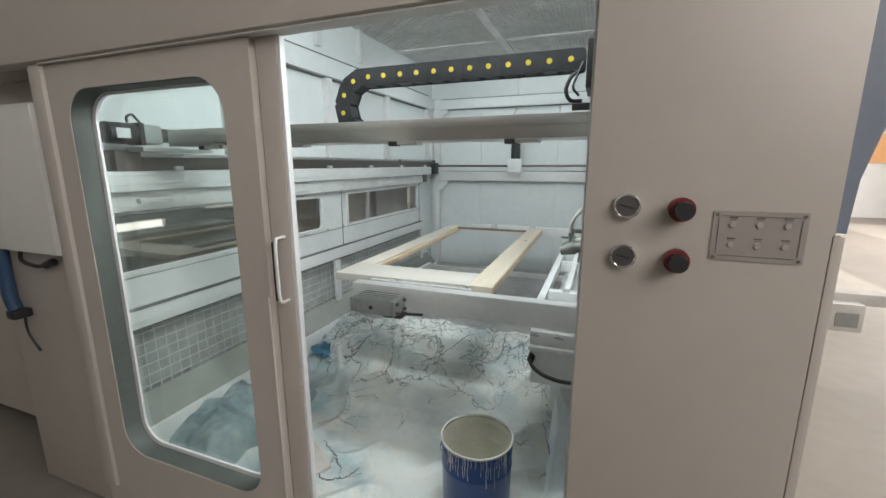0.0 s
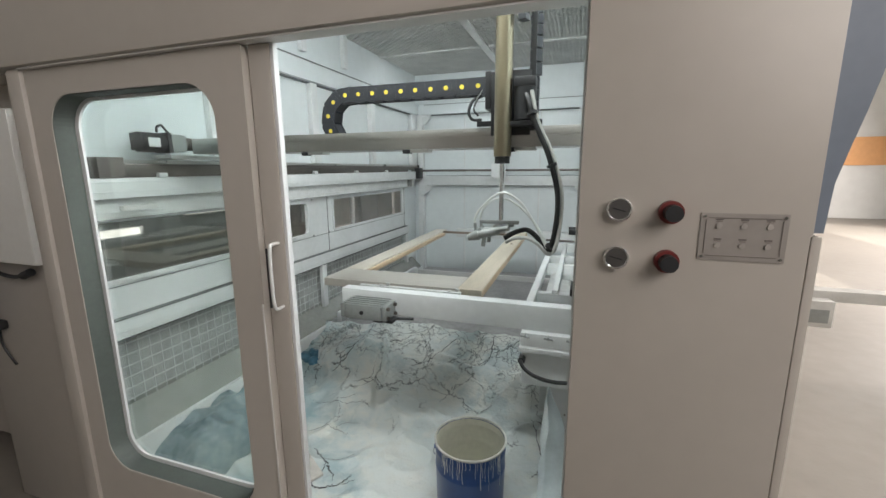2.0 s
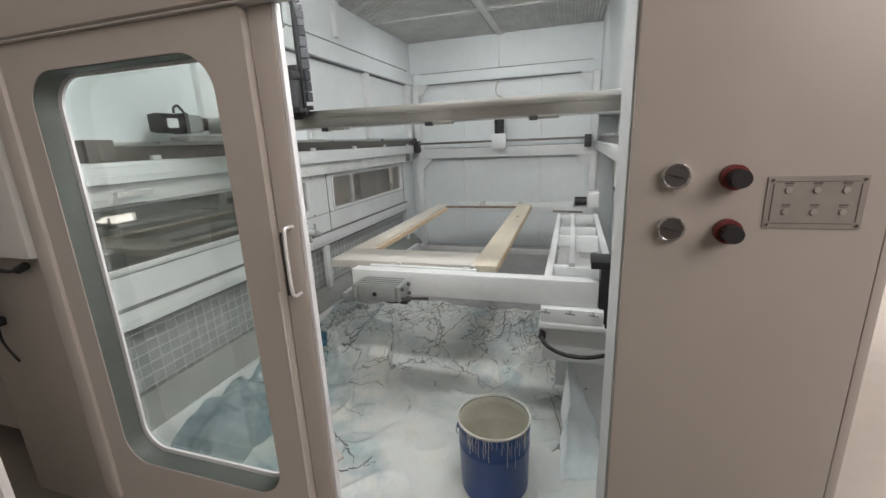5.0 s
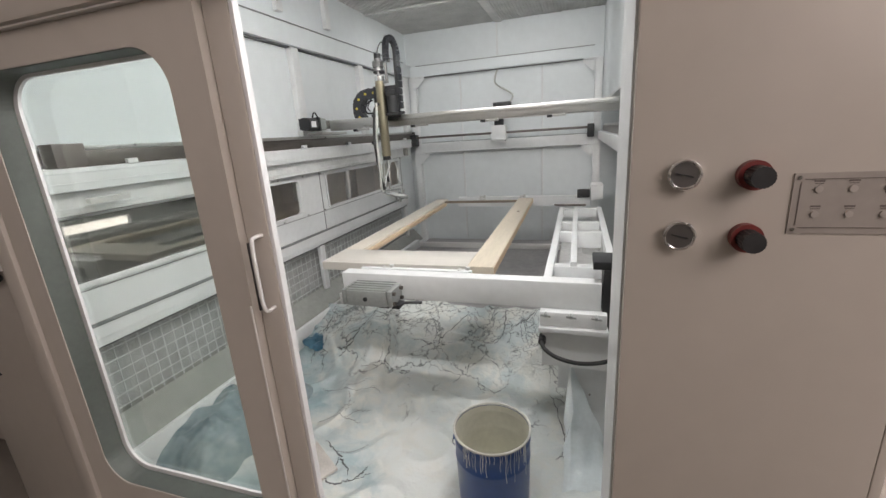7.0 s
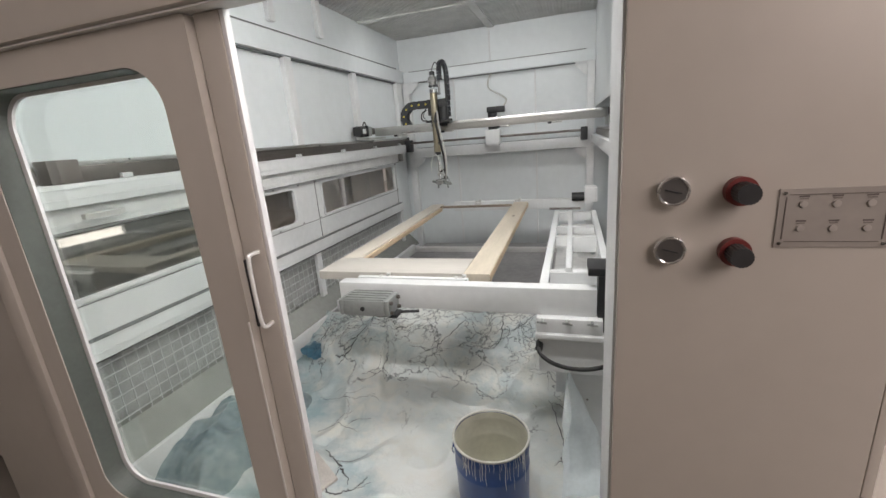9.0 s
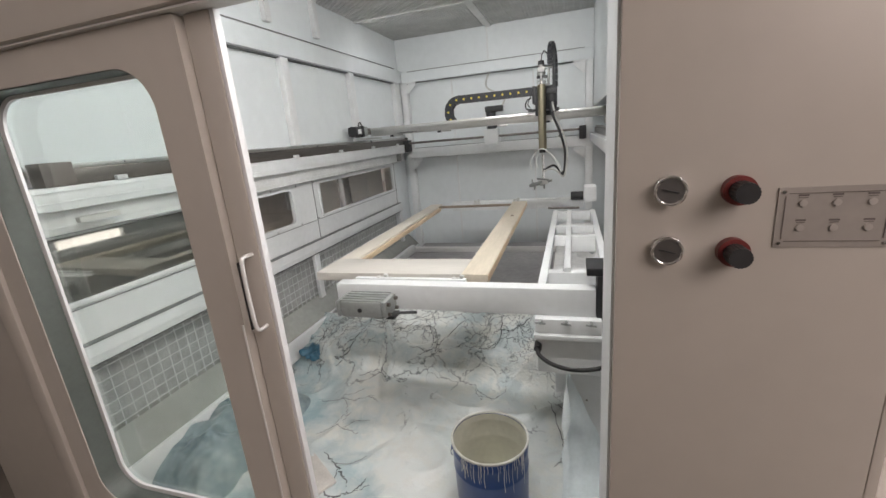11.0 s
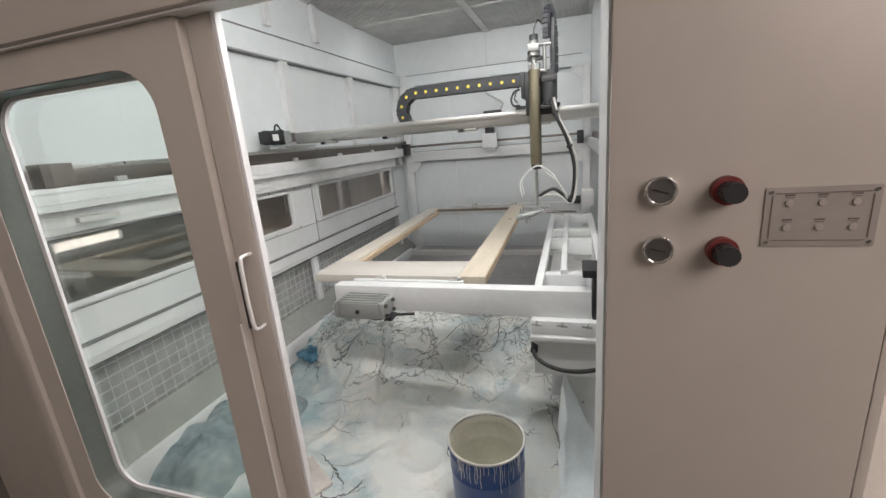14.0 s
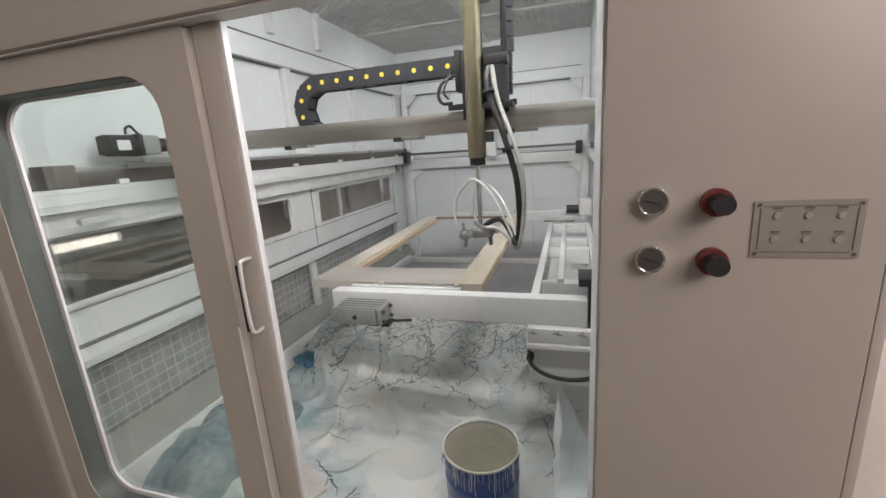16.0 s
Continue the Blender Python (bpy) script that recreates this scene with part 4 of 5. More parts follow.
def bench():
    z = 0.98
    b = thing("spray_bench", "white painted steel bench frame with cross bars and a front beam", "bench", (0.0, 0.77, 0.0))
    part("front_beam", B(-0.460, 0.592, 0.0, 0.06, 0.878, 0.985, 0.006), WHITE2, b, "white front beam")
    part("beam_lip", B(-0.40, 0.10, 0.061, 0.085, 0.95, 0.990, 0.004), WHITE2, b)
    part("long_rail", B(0.384, 0.416, 0.061, 1.54, z - 0.05, z, 0.004), WHITE2, b)
    part("long_rail", B(0.478, 0.506, 0.262, 1.54, z - 0.05, z, 0.004), WHITE2, b)
    part("long_rail", B(0.629, 0.661, 0.061, 1.54, z - 0.05, z, 0.004), WHITE2, b)
    for y, dz in ((0.235, 0.085), (0.82, 0.090), (1.06, 0.050), (1.50, 0.060)):
        part("cross_bar", B(0.4165, 0.4775, y - 0.016, y + 0.016, z - min(dz, 0.06), z - 0.003, 0.003), WHITE2, b)
        part("cross_bar", B(0.5065, 0.6285, y - 0.020, y + 0.020, z - dz, z - 0.003, 0.003), WHITE2, b)
    part("rear_beam", B(-0.50, 0.60, 2.02, 2.07, 0.905, 0.985, 0.006), WHITE2, b)
    part("shelf", B(0.41, 0.70, 0.10, 1.95, 0.78, 0.79, 0.002), OVERSPRAY, b)
    part("pocket_tray", B(0.417, 0.575, 0.075, 0.205, 0.90, 0.906, 0.002), WHITE2, b)
    part("pocket_wall", B(0.417, 0.575, 0.206, 0.214, 0.90, z - 0.004, 0.002), WHITE2, b)
    part("base_panel", B(0.495, 0.695, 0.045, 0.22, 0.20, 0.649, 0.006), WHITE2, b, "plain white base panel")
    part("panel_screw", R((0.565, 0.0445, 0.50), (0.565, 0.042, 0.50), 0.004, 10), RAILSTEEL, b)
    for x, y in ((0.46, 0.42), (0.64, 0.42), (0.46, 1.45), (0.64, 1.45)):
        part("leg", B(x - 0.03, x + 0.03, y - 0.03, y + 0.03, 0.20, 0.779, 0.004), WHITE2, b)
    part("slide_block", B(0.378, 0.612, -0.03, 0.10, 0.820, 0.8775, 0.005), WHITE2, b, "white slide block")
    part("slide_plate", B(0.374, 0.618, -0.045, 0.10, 0.800, 0.8195, 0.004), WHITE2, b)
    part("slide_support", B(0.385, 0.70, -0.02, 0.24, 0.65, 0.7995, 0.006), WHITE2, b)
    for x in (0.40, 0.49, 0.575):
        k = R((x, -0.0305, 0.872), (x, -0.055, 0.872), 0.006, 10)
        rod(k, (x - 0.018, -0.05, 0.872), (x + 0.018, -0.05, 0.868), 0.004, 8)
        part("clamp_lever", k, CASTGREY, b, "small clamp lever")
    part("drive_belt_cover", B(0.595, 0.63, 0.0, 0.10, 0.79, 1.035, 0.004), BLACK, b, "black belt cover")
    part("belt_cap", B(0.56, 0.66, 0.0, 0.13, 1.036, 1.065, 0.004), BLACK, b)
    part("round_cap", R((0.588, 1.06, 0.7905), (0.588, 1.06, 0.828), 0.052, 32), CHROME, b, "silver round cap")
    # rear end fittings
    part("end_bracket", B(0.60, 0.69, 1.96, 2.12, 0.960, 1.075, 0.005), WHITE2, b)
    part("end_motor", R((0.50, 2.00, 1.005), (0.595, 2.00, 1.005), 0.034, 16), BLACK, b, "black end motor")
    part("stop_arm", R((0.345, 1.60, 0.985), (0.56, 1.585, 0.985), 0.008, 10), RAILSTEEL, b)
    for x in (-0.28, 0.06):
        for y in (0.13, 2.07):
            c = B(x - 0.025, x + 0.035, y - 0.075, y - 0.030, z - 0.030, z - 0.004, 0.004)
            rod(c, (x - 0.012, y - 0.055, z - 0.006), (x - 0.012, y - 0.055, z + 0.014), 0.009, 12)
            rod(c, (x + 0.018, y - 0.050, z - 0.006), (x + 0.022, y - 0.048, z + 0.022), 0.010, 12)
            rod(c, (x - 0.012, y - 0.055, z + 0.008), (x + 0.022, y - 0.050, z + 0.008), 0.006, 10)
            part("support_clip", c, RAILPALE, b, "pale metal support clip")
    part("support_bar", B(-0.35, 0.15, 0.30, 0.33, 0.90, 0.926, 0.003), RAILSTEEL, b)
    # hand-wheel actuator hung on the front beam
    a = thing("gear_actuator", "grey ribbed pneumatic rotary actuator bolted to the front beam", "actuator", (-0.288, 0.705, 0.930))
    part("housing", B(-0.088, 0.092, -0.058, 0.050, -0.042, 0.026, 0.012), CASTGREY, a)
    for i in range(5):
        yy = -0.05 + i * 0.024
        part("rib", B(-0.090, 0.092, yy - 0.003, yy + 0.003, 0.0265, 0.031, 0.001), CASTGREY, a)
    part("end_cap", B(0.0925, 0.112, -0.055, 0.048, -0.040, 0.026, 0.006), CASTGREY, a)
    part("end_cap", B(-0.108, -0.0885, -0.055, 0.048, -0.040, 0.026, 0.006), CASTGREY, a)
    for yy in (-0.04, 0.03):
        for zz in (-0.028, 0.013):
            part("bolt", R((0.1125, yy, zz), (0.124, yy, zz), 0.008, 8), RAILSTEEL, a)
    part("port", R((0.0, -0.0585, -0.008), (0.0, -0.063, -0.008), 0.009, 12), BLACK, a)
    part("valve", B(0.095, 0.13, -0.03, 0.03, -0.056, -0.0405, 0.004), BLACK, a)
    tb = bmesh.new()
    hose(tb, [(0.02, 0, -0.045), (0.03, 0.0, -0.062), (0.07, 0.01, -0.064), (0.12, 0.02, -0.05), (0.20, 0.04, -0.050)], 0.006)
    part("air_line", tb, BLACK, a)
    # black drain hose
    h = thing("drain_hose", "short black rubber hose hanging from the bench", "hose", (0.388, 0.735, 0.762))
    hb = bmesh.new()
    hose(hb, [(0.0, 0.03, 0.004), (0.0, -0.02, 0.0), (0.015, -0.045, -0.012), (0.055, -0.06, -0.030), (0.12, -0.065, -0.042), (0.20, -0.05, -0.042), (0.30, 0.0, -0.030)], 0.0078, 10)
    part("tube", hb, RUBBER, h)
    part("ferrule", R((0.0, 0.03, 0.004), (0.0, -0.012, 0.0), 0.014, 14), BLACK, h)


bench()


def lathe(bm, prof, seg):
    rings = []
    for r, z in prof:
        rings.append([bm.verts.new((r * math.cos(2 * math.pi * k / seg), r * math.sin(2 * math.pi * k / seg), z)) for k in range(seg)] if r > 1e-6 else [bm.verts.new((0, 0, z))])
    for a, b in zip(rings, rings[1:]):
        for k in range(seg):
            vs = [a[k % len(a)], a[(k + 1) % len(a)], b[(k + 1) % len(b)], b[k % len(b)]]
            vs = [v for i, v in enumerate(vs) if v not in vs[:i]]
            if len(vs) > 2:
                bm.faces.new(vs)
    bmesh.ops.recalc_face_normals(bm, faces=list(bm.faces))
    return bm


def pail():
    zf = film_height(0.233, 0.50) - 0.004
    h = 0.535 - zf
    p = thing("paint_pail", "blue metal paint pail with a cream inside and white paint runs", "bucket", (0.233, 0.508, zf))
    r = 0.1345
    out = [(r * 0.93, 0.0), (r * 0.945, 0.012), (r * 0.972, h * 0.62), (r * 0.985, h * 0.64), (r * 0.985, h * 0.655), (r * 0.974, h * 0.67), (r * 0.98, h * 0.86), (r * 0.992, h * 0.875), (r * 0.982, h * 0.89), (r * 0.985, h - 0.012)]
    part("shell", lathe(bmesh.new(), out, 64), BLUEPAIL, p, "blue lacquered shell")
    inn = [(0.0, 0.014), (r * 0.91, 0.013), (r * 0.945, h * 0.62), (r * 0.9405, h * 0.64), (r * 0.950, h * 0.66), (r * 0.957, h * 0.86), (r * 0.950, h * 0.875), (r * 0.958, h * 0.89), (r * 0.962, h - 0.012)]
    part("lining", lathe(bmesh.new(), inn, 64), CREAM, p, "cream paint-coated inside")
    rim = bmesh.new()
    n = 48
    hose(rim, [(r * 0.985 * math.cos(2 * math.pi * k / n), r * 0.985 * math.sin(2 * math.pi * k / n), h - 0.005) for k in range(n + 1)], 0.0043, 8, 2)
    part("rim", rim, PAILRIM, p, "rolled rim smeared with white paint")
    rng = random.Random(5)
    for i in range(36):
        a = radians(rng.uniform(-125, -20))
        ln = rng.uniform(0.02, 0.10) * (1.4 if i % 5 == 0 else 0.8)
        d = bmesh.new()
        ra = r * 0.991
        pts = [(ra * math.cos(a + 0.012 * math.sin(q * 2.0 + i)), ra * math.sin(a + 0.012 * math.sin(q * 2.0 + i)), h - 0.010 - ln * q / 4) for q in range(5)]
        hose(d, pts, rng.uniform(0.0004, 0.0009), 6, 2)
        part("paint_run", d, PAINTDRIP, p)
    for s in (-1,):
        e = R((s * r * 0.98, 0, h - 0.07), (s * (r + 0.008), 0, h - 0.07), 0.011, 14)
        part("handle_lug", e, BLUEPAIL, p)
        hb = bmesh.new()
        hose(hb, [(s * (r + 0.007), 0.0, h - 0.07), (s * (r + 0.012), -0.006, h - 0.085), (s * (r + 0.010), -0.010, h - 0.094), (s * (r + 0.004), -0.012, h - 0.100)], 0.0022, 6)
        part("wire_bail", hb, CHROME, p)


pail()


def wood_frame():
    z1, th = 0.977, 0.040
    w = thing("wooden_door_frame", "pale pine door frame lying flat on the bench, partly sprayed", "door frame", (-0.213, 0.932, z1 - th), rz=0.6)
    x0, x1, L = -0.450, 0.384, 1.83
    sw, lw, nr = 0.116, 0.102, 0.222
    part("stile", B(x0, x0 + lw, nr + 0.0005, L, 0, th, 0.003), WOODP, w, "pine side stile whitened by spray")
    part("stile", B(x1 - sw, x1, 0.0, L, 0, th, 0.003), WOOD, w, "yellowish pine side stile")
    part("near_rail", B(x0, x1 - sw - 0.0005, 0.0, nr, 0, th, 0.003), WOODX, w, "pale sprayed near rail")
    part("far_rail", B(x0 + lw + 0.0005, x1 - sw - 0.0005, L - 0.115, L - 0.080, th - 0.018, th - 0.002, 0.002), DARKPINE, w, "unsprayed far rail in pine darkened for shade")
    part("rebate", B(x0 + lw + 0.0005, x0 + lw + 0.018, nr + 0.0005, L - 0.1155, 0, th - 0.014, 0.002), PINE, w)
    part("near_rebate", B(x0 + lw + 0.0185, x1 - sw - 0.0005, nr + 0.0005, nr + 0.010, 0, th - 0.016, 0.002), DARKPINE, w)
    part("edge_band", B(x1 + 0.0003, x1 + 0.0025, 0.004, L - 0.004, 0.004, th - 0.006), PINE, w, "fresh pine outer edge", smooth=False)
    kn = bmesh.new()
    bmesh.ops.create_cone(kn, cap_ends=True, segments=14, radius1=0.011, radius2=0.010, depth=0.0006, matrix=Matrix.Translation((x1 - sw * 0.42, 1.24, th)) @ Matrix.Diagonal((1, 1.7, 1, 1)))
    part("knot", kn, mat("brown_knot", (0.16, 0.09, 0.05), 0.6), w)


wood_frame()

# ---- gantry and spray carriage ----
BEAM_Z = 1.598
R_BEND, CH_TOP = 0.0905, 1.811


def build_gantry():
    """Base: on the left-hand rail line, at the motor."""
    g = thing("gantry", "aluminium gantry beam with a drag chain and drive motor", "gantry", (0.0, 0.25, BEAM_Z))
    part("beam_front", B(-1.06, 0.735, 0.155, 0.165, 0.0, 0.066, 0.002), ALU, g, "brushed aluminium beam")
    part("beam_floor", B(-1.06, 0.735, 0.1655, 0.30, 0.0, 0.008, 0.001), ALU, g)
    part("beam_back", B(-1.06, 0.735, 0.3005, 0.31, 0.0, 0.066, 0.002), ALU, g)
    part("guide_strip", B(-1.04, 0.72, 0.148, 0.1545, 0.036, 0.060, 0.001), ALU, g)
    for x in (-0.86, -0.46, -0.02, 0.36):
        part("sensor_bracket", B(x, x + 0.07, 0.15, 0.20, -0.012, -0.0005, 0.002), ALU, g)
        part("sensor", B(x - 0.03, x - 0.002, 0.15, 0.18, -0.015, -0.0005, 0.002), BLACK, g, "black limit sensor")
    # left end: carriage plate, gearbox and motor
    part("end_plate", B(-1.17, -1.061, 0.05, 0.36, -0.022, -0.006, 0.003), ALU, g)
    m = R((-1.115, -0.045, 0.045), (-1.115, 0.055, 0.045), 0.040, 24)
    box(m, -1.157, -1.073, 0.056, 0.075, 0.003, 0.087, 0.003)
    part("servo_motor", m, BLACK, g, "black servo motor")
    part("motor_face", B(-1.150, -1.080, -0.050, -0.0455, 0.012, 0.080, 0.003), BLACK, g, "black motor end cover")
    part("gearbox", B(-1.150, -1.080, 0.0755, 0.15, 0.008, 0.082, 0.010), CASTGREY, g)
    part("coupling", R((-1.115, 0.151, 0.045), (-1.115, 0.24, 0.045), 0.028, 20), RAILSTEEL, g)
    cb = bmesh.new()
    hose(cb, [(-1.10, 0.03, 0.087), (-1.09, 0.025, 0.105), (-1.09, 0.045, 0.115), (-1.09, 0.06, 0.10), (-1.09, 0.075, 0.083)], 0.005)
    part("motor_cable", cb, BLACK, g)
    part("motor_label", B(-1.0755, -1.0725, -0.028, 0.020, 0.026, 0.062), WHITE2, g, "white motor label", smooth=False)
    # right end
    part("end_plate", B(0.736, 0.80, 0.05, 0.36, -0.055, 0.012, 0.004), CASTGREY, g)
    part("idler", R((0.765, 0.10, 0.0125), (0.765, 0.10, 0.06), 0.03, 20), BLACK, g)
    return g


def chain_link(g):
    """One link of the drag chain, lying along x; its space is the gantry's."""
    bm = bmesh.new()
    P = 0.059
    for y in (-0.030, 0.024):
        lp = round_rect(-0.0375, 0.0375, -0.0285, 0.0285, 0.010, 3)
        o = plate([lp], xz(y), (0, 0.006, 0))
        me = bpy.data.meshes.new("tmp")
        o.to_mesh(me)
        bm.from_mesh(me)
        o.free()
        bpy.data.meshes.remove(me)
    rod(bm, (0.0, -0.0312, 0), (0.0, -0.0301, 0), 0.0225, 24)
    for zz in (-0.026, 0.020):
        box(bm, -0.018, 0.018, -0.024, 0.024, zz, zz + 0.006)
    me = bpy.data.meshes.new("chain_link")
    bm.to_mesh(me)
    bm.free()
    me.materials.append(CHAINB)
    pin = bmesh.new()
    rod(pin, (0, -0.0313, 0), (0, -0.0330, 0), 0.0080, 16)
    rod(pin, (0, -0.0330, 0), (0, -0.0336, 0), 0.0042, 10)
    pm = bpy.data.meshes.new("pin_cap")
    pin.to_mesh(pm)
    pin.free()
    pm.materials.append(YELLOW)
    links = []
    for i in range(17):
        ob = new("chain_link", me)
        ob.parent = g
        tagged(ob, "dark nylon drag chain link")
        cap = new("pin_cap", pm)
        cap.parent = ob
        tagged(cap, "yellow pin cap")
        links.append(ob)
    return links


def chain_pose(i, x):
    """The pose of link i in the gantry's space while the carriage stands at x."""
    xb = -0.47 + 0.5 * x
    s = (i + 0.5) * 0.059
    up = (x - 0.085) - xb
    zt = CH_TOP - BEAM_Z
    zc = zt - R_BEND
    yc = 0.235 + 0.002 * (i % 2)
    if s < up:
        return pose(x - 0.085 - s, yc, zt, 0, 0, 0)
    s -= up
    if s < math.pi * R_BEND:
        a = s / R_BEND
        return pose(xb - R_BEND * math.sin(a), yc, zc + R_BEND * math.cos(a), 0, -math.degrees(a), 0)
    s -= math.pi * R_BEND
    return pose(xb + s, yc, zc - R_BEND, 0, -180, 0)


def build_carriage():
    """Base: on the tube's axis at the beam's underside; x, y by keys."""
    c = thing("spray_carriage", "spray carriage with a bronze lift tube, black drive and hoses", "spray machine", (0.65, 0.30, BEAM_Z))
    part("back_plate", B(-0.048, 0.080, 0.040, 0.052, 0.035, 0.235, 0.003), BLACK, c)
    part("slide_shoe", B(-0.10, 0.115, 0.060, 0.076, 0.068, 0.085, 0.002), BLACK, c)
    part("chain_anchor", B(-0.068, -0.049, 0.04, 0.20, 0.12, 0.238, 0.003), BLACK, c)
    m = R((0.066, 0.016, 0.078), (0.066, 0.016, 0.175), 0.034, 24)
    box(m, 0.034, 0.100, -0.016, 0.036, 0.1755, 0.205, 0.006)
    part("lift_motor", m, BLACK, c, "black lift motor")
    part("motor_base", B(0.012, 0.112, -0.012, 0.0395, 0.060, 0.0745, 0.003), BLACK, c)
    w = bmesh.new()
    hose(w, [(-0.075, 0.03, 0.16), (-0.10, 0.01, 0.145), (-0.112, 0.0, 0.11), (-0.10, 0.0, 0.085), (-0.075, 0.02, 0.085)], 0.005)
    hose(w, [(-0.075, 0.03, 0.18), (-0.095, 0.0, 0.12), (-0.08, 0.0, 0.095)], 0.0035)
    part("cable_loop", w, BLACK, c)
    # riser with the small lift chain arch
    part("riser", B(0.075, 0.092, 0.053, 0.068, 0.05, 0.50, 0.003), BLACK, c)
    arch = [(0.088, 0.085, 0.10), (0.088, 0.085, 0.22), (0.088, 0.085, 0.34), (0.086, 0.082, 0.43), (0.080, 0.062, 0.475), (0.072, 0.035, 0.492), (0.062, 0.008, 0.475), (0.058, -0.006, 0.42), (0.058, -0.006, 0.36)]
    line = spline(arch, 3)
    for a, b in zip(line, line[1:]):
        d = b - a
        if d.length < 1e-4:
            continue
        q = bmesh.new()
        box(q, -0.013, 0.013, -0.016, 0.016, -d.length * 0.46, d.length * 0.46, 0.002)
        bmesh.ops.transform(q, verts=list(q.verts), matrix=Matrix.Translation((a + b) / 2) @ d.to_track_quat("Z", "Y").to_matrix().to_4x4())
        part("lift_chain_link", q, CHAINB, c, smooth=False)
    # lift tube with its fittings: moves up and down
    t = part("lift_tube", R((0, 0, -0.20), (0, 0, 0.235), 0.0275, 28), BRONZE, c, "bronze anodised lift tube")
    part("collar", R((0, 0, -0.222), (0, 0, -0.2005), 0.024, 24), BLACK, t)
    part("top_ring", R((0, 0, 0.2755), (0, 0, 0.300), 0.029, 24), CHROME, t)
    f = R((0, 0, 0.3005), (0, 0, 0.345), 0.012, 16)
    rod(f, (0, 0, 0.333), (0, 0, 0.348), 0.028, 24)
    rod(f, (0, 0, 0.349), (0, 0, 0.40), 0.021, 20)
    box(f, -0.026, 0.026, -0.024, 0.024, 0.352, 0.385, 0.004)
    part("rotary_union", f, FITTING, t, "shiny rotary union")
    part("union_cap", R((0, 0, 0.4005), (0, 0, 0.425), 0.020, 18), BLACK, t)
    part("union_band", R((0, 0, 0.3485), (0, 0, 0.3515), 0.030, 20), BLACK, t)
    v = R((0.048, 0, 0.262), (0.048, 0, 0.375), 0.0085, 12)
    rod(v, (0.022, 0, 0.268), (0.055, 0, 0.268), 0.009, 12)
    rod(v, (0.022, 0, 0.380), (0.078, 0, 0.380), 0.0085, 12)
    part("air_fitting", v, FITTING, t, "bent steel air fitting")
    part("black_clamp", B(-0.030, 0.040, -0.010, 0.026, 0.316, 0.332, 0.003), BLACK, t)
    cb = bmesh.new()
    hose(cb, [(0.0, 0.0, 0.425), (0.005, 0.012, 0.46), (0.02, 0.03, 0.49), (0.04, 0.040, 0.47)], 0.0035)
    part("signal_cable", cb, BLACK, t)
    for o in t.children:
        if o.name.split(".")[0] in ("top_ring", "rotary_union", "union_cap", "union_band", "air_fitting", "black_clamp", "signal_cable"):
            o.location.z = -0.04
    # spray head: turns about the tube
    h = part("spray_head", R((0, 0, -0.2225), (0, 0, -0.420), 0.0075, 14), CHROME, c, "steel spindle of the spray head")
    part("manifold", B(-0.024, 0.020, -0.026, 0.026, -0.448, -0.4205, 0.004), ALU, h)
    part("swivel_arm", B(-0.070, 0.060, -0.008, 0.008, -0.418, -0.406, 0.003), CASTGREY, h, "grey cross arm")
    for s in (-1, 1):
        gb = bmesh.new()
        hose(gb, [(0.0, s * 0.030, -0.434), (-0.032, s * 0.036, -0.444), (-0.070, s * 0.042, -0.452)], 0.014, 12, 4)
        rod(gb, (-0.066, s * 0.041, -0.450), (-0.100, s * 0.046, -0.462), 0.019, 16, 0.010)
        rod(gb, (-0.02, s * 0.034, -0.436), (0.035, s * 0.046, -0.424), 0.009, 10)
        rod(gb, (-0.045, s * 0.040, -0.446), (-0.050, s * 0.044, -0.488), 0.007, 10)
        rod(gb, (-0.075, s * 0.042, -0.448), (-0.078, s * 0.042, -0.412), 0.005, 8)
        part("spray_gun", gb, CASTGREY, h, "small grey spray gun")
    # main hose bundle: swings with the head
    k = bmesh.new()
    hose(k, [(0.068, -0.004, 0.030), (0.082, -0.026, -0.005), (0.100, -0.032, -0.06), (0.145, -0.030, -0.16), (0.176, -0.020, -0.27), (0.178, -0.012, -0.36), (0.166, -0.004, -0.44), (0.148, 0.0, -0.460), (0.120, 0.004, -0.425), (0.085, 0.006, -0.400), (0.045, 0.004, -0.410), (0.012, 0.0, -0.430)], 0.0082, 10, 7)
    hb = part("main_hose", k, RUBBER, c, "black rubber paint hose")
    k2 = bmesh.new()
    hose(k2, [(0.088, -0.012, 0.03), (0.110, -0.014, -0.06), (0.157, -0.014, -0.16), (0.188, -0.008, -0.27), (0.190, -0.006, -0.36), (0.178, -0.010, -0.45), (0.155, -0.006, -0.474), (0.125, -0.006, -0.445), (0.090, -0.012, -0.425), (0.05, -0.02, -0.425), (0.02, -0.02, -0.440)], 0.0062, 8, 7)
    part("air_hose", k2, GREYHOSE, hb, "pale grey braided hose")
    for s in (-1, 1):
        wh = bmesh.new()
        hose(wh, [(0.150, s * 0.006, -0.455), (0.120, s * 0.012, -0.395), (0.070, s * 0.022, -0.325 - 0.012 * s), (0.010, s * 0.030, -0.290 - 0.012 * s), (-0.045, s * 0.034, -0.312), (-0.078, s * 0.040, -0.360), (-0.070, s * 0.042, -0.425)], 0.0037, 8, 6)
        part("air_line", wh, CLEARHOSE, hb, "milky white air hose")
    for a, b in (((0.092, -0.031, -0.035), (0.095, -0.032, -0.043)), ((0.156, -0.030, -0.19), (0.159, -0.029, -0.198)), ((0.163, -0.006, -0.450), (0.156, -0.004, -0.456))):
        part("cable_tie", R(a, b, 0.016, 12), BLACK, hb)
    return c, t, h, hb


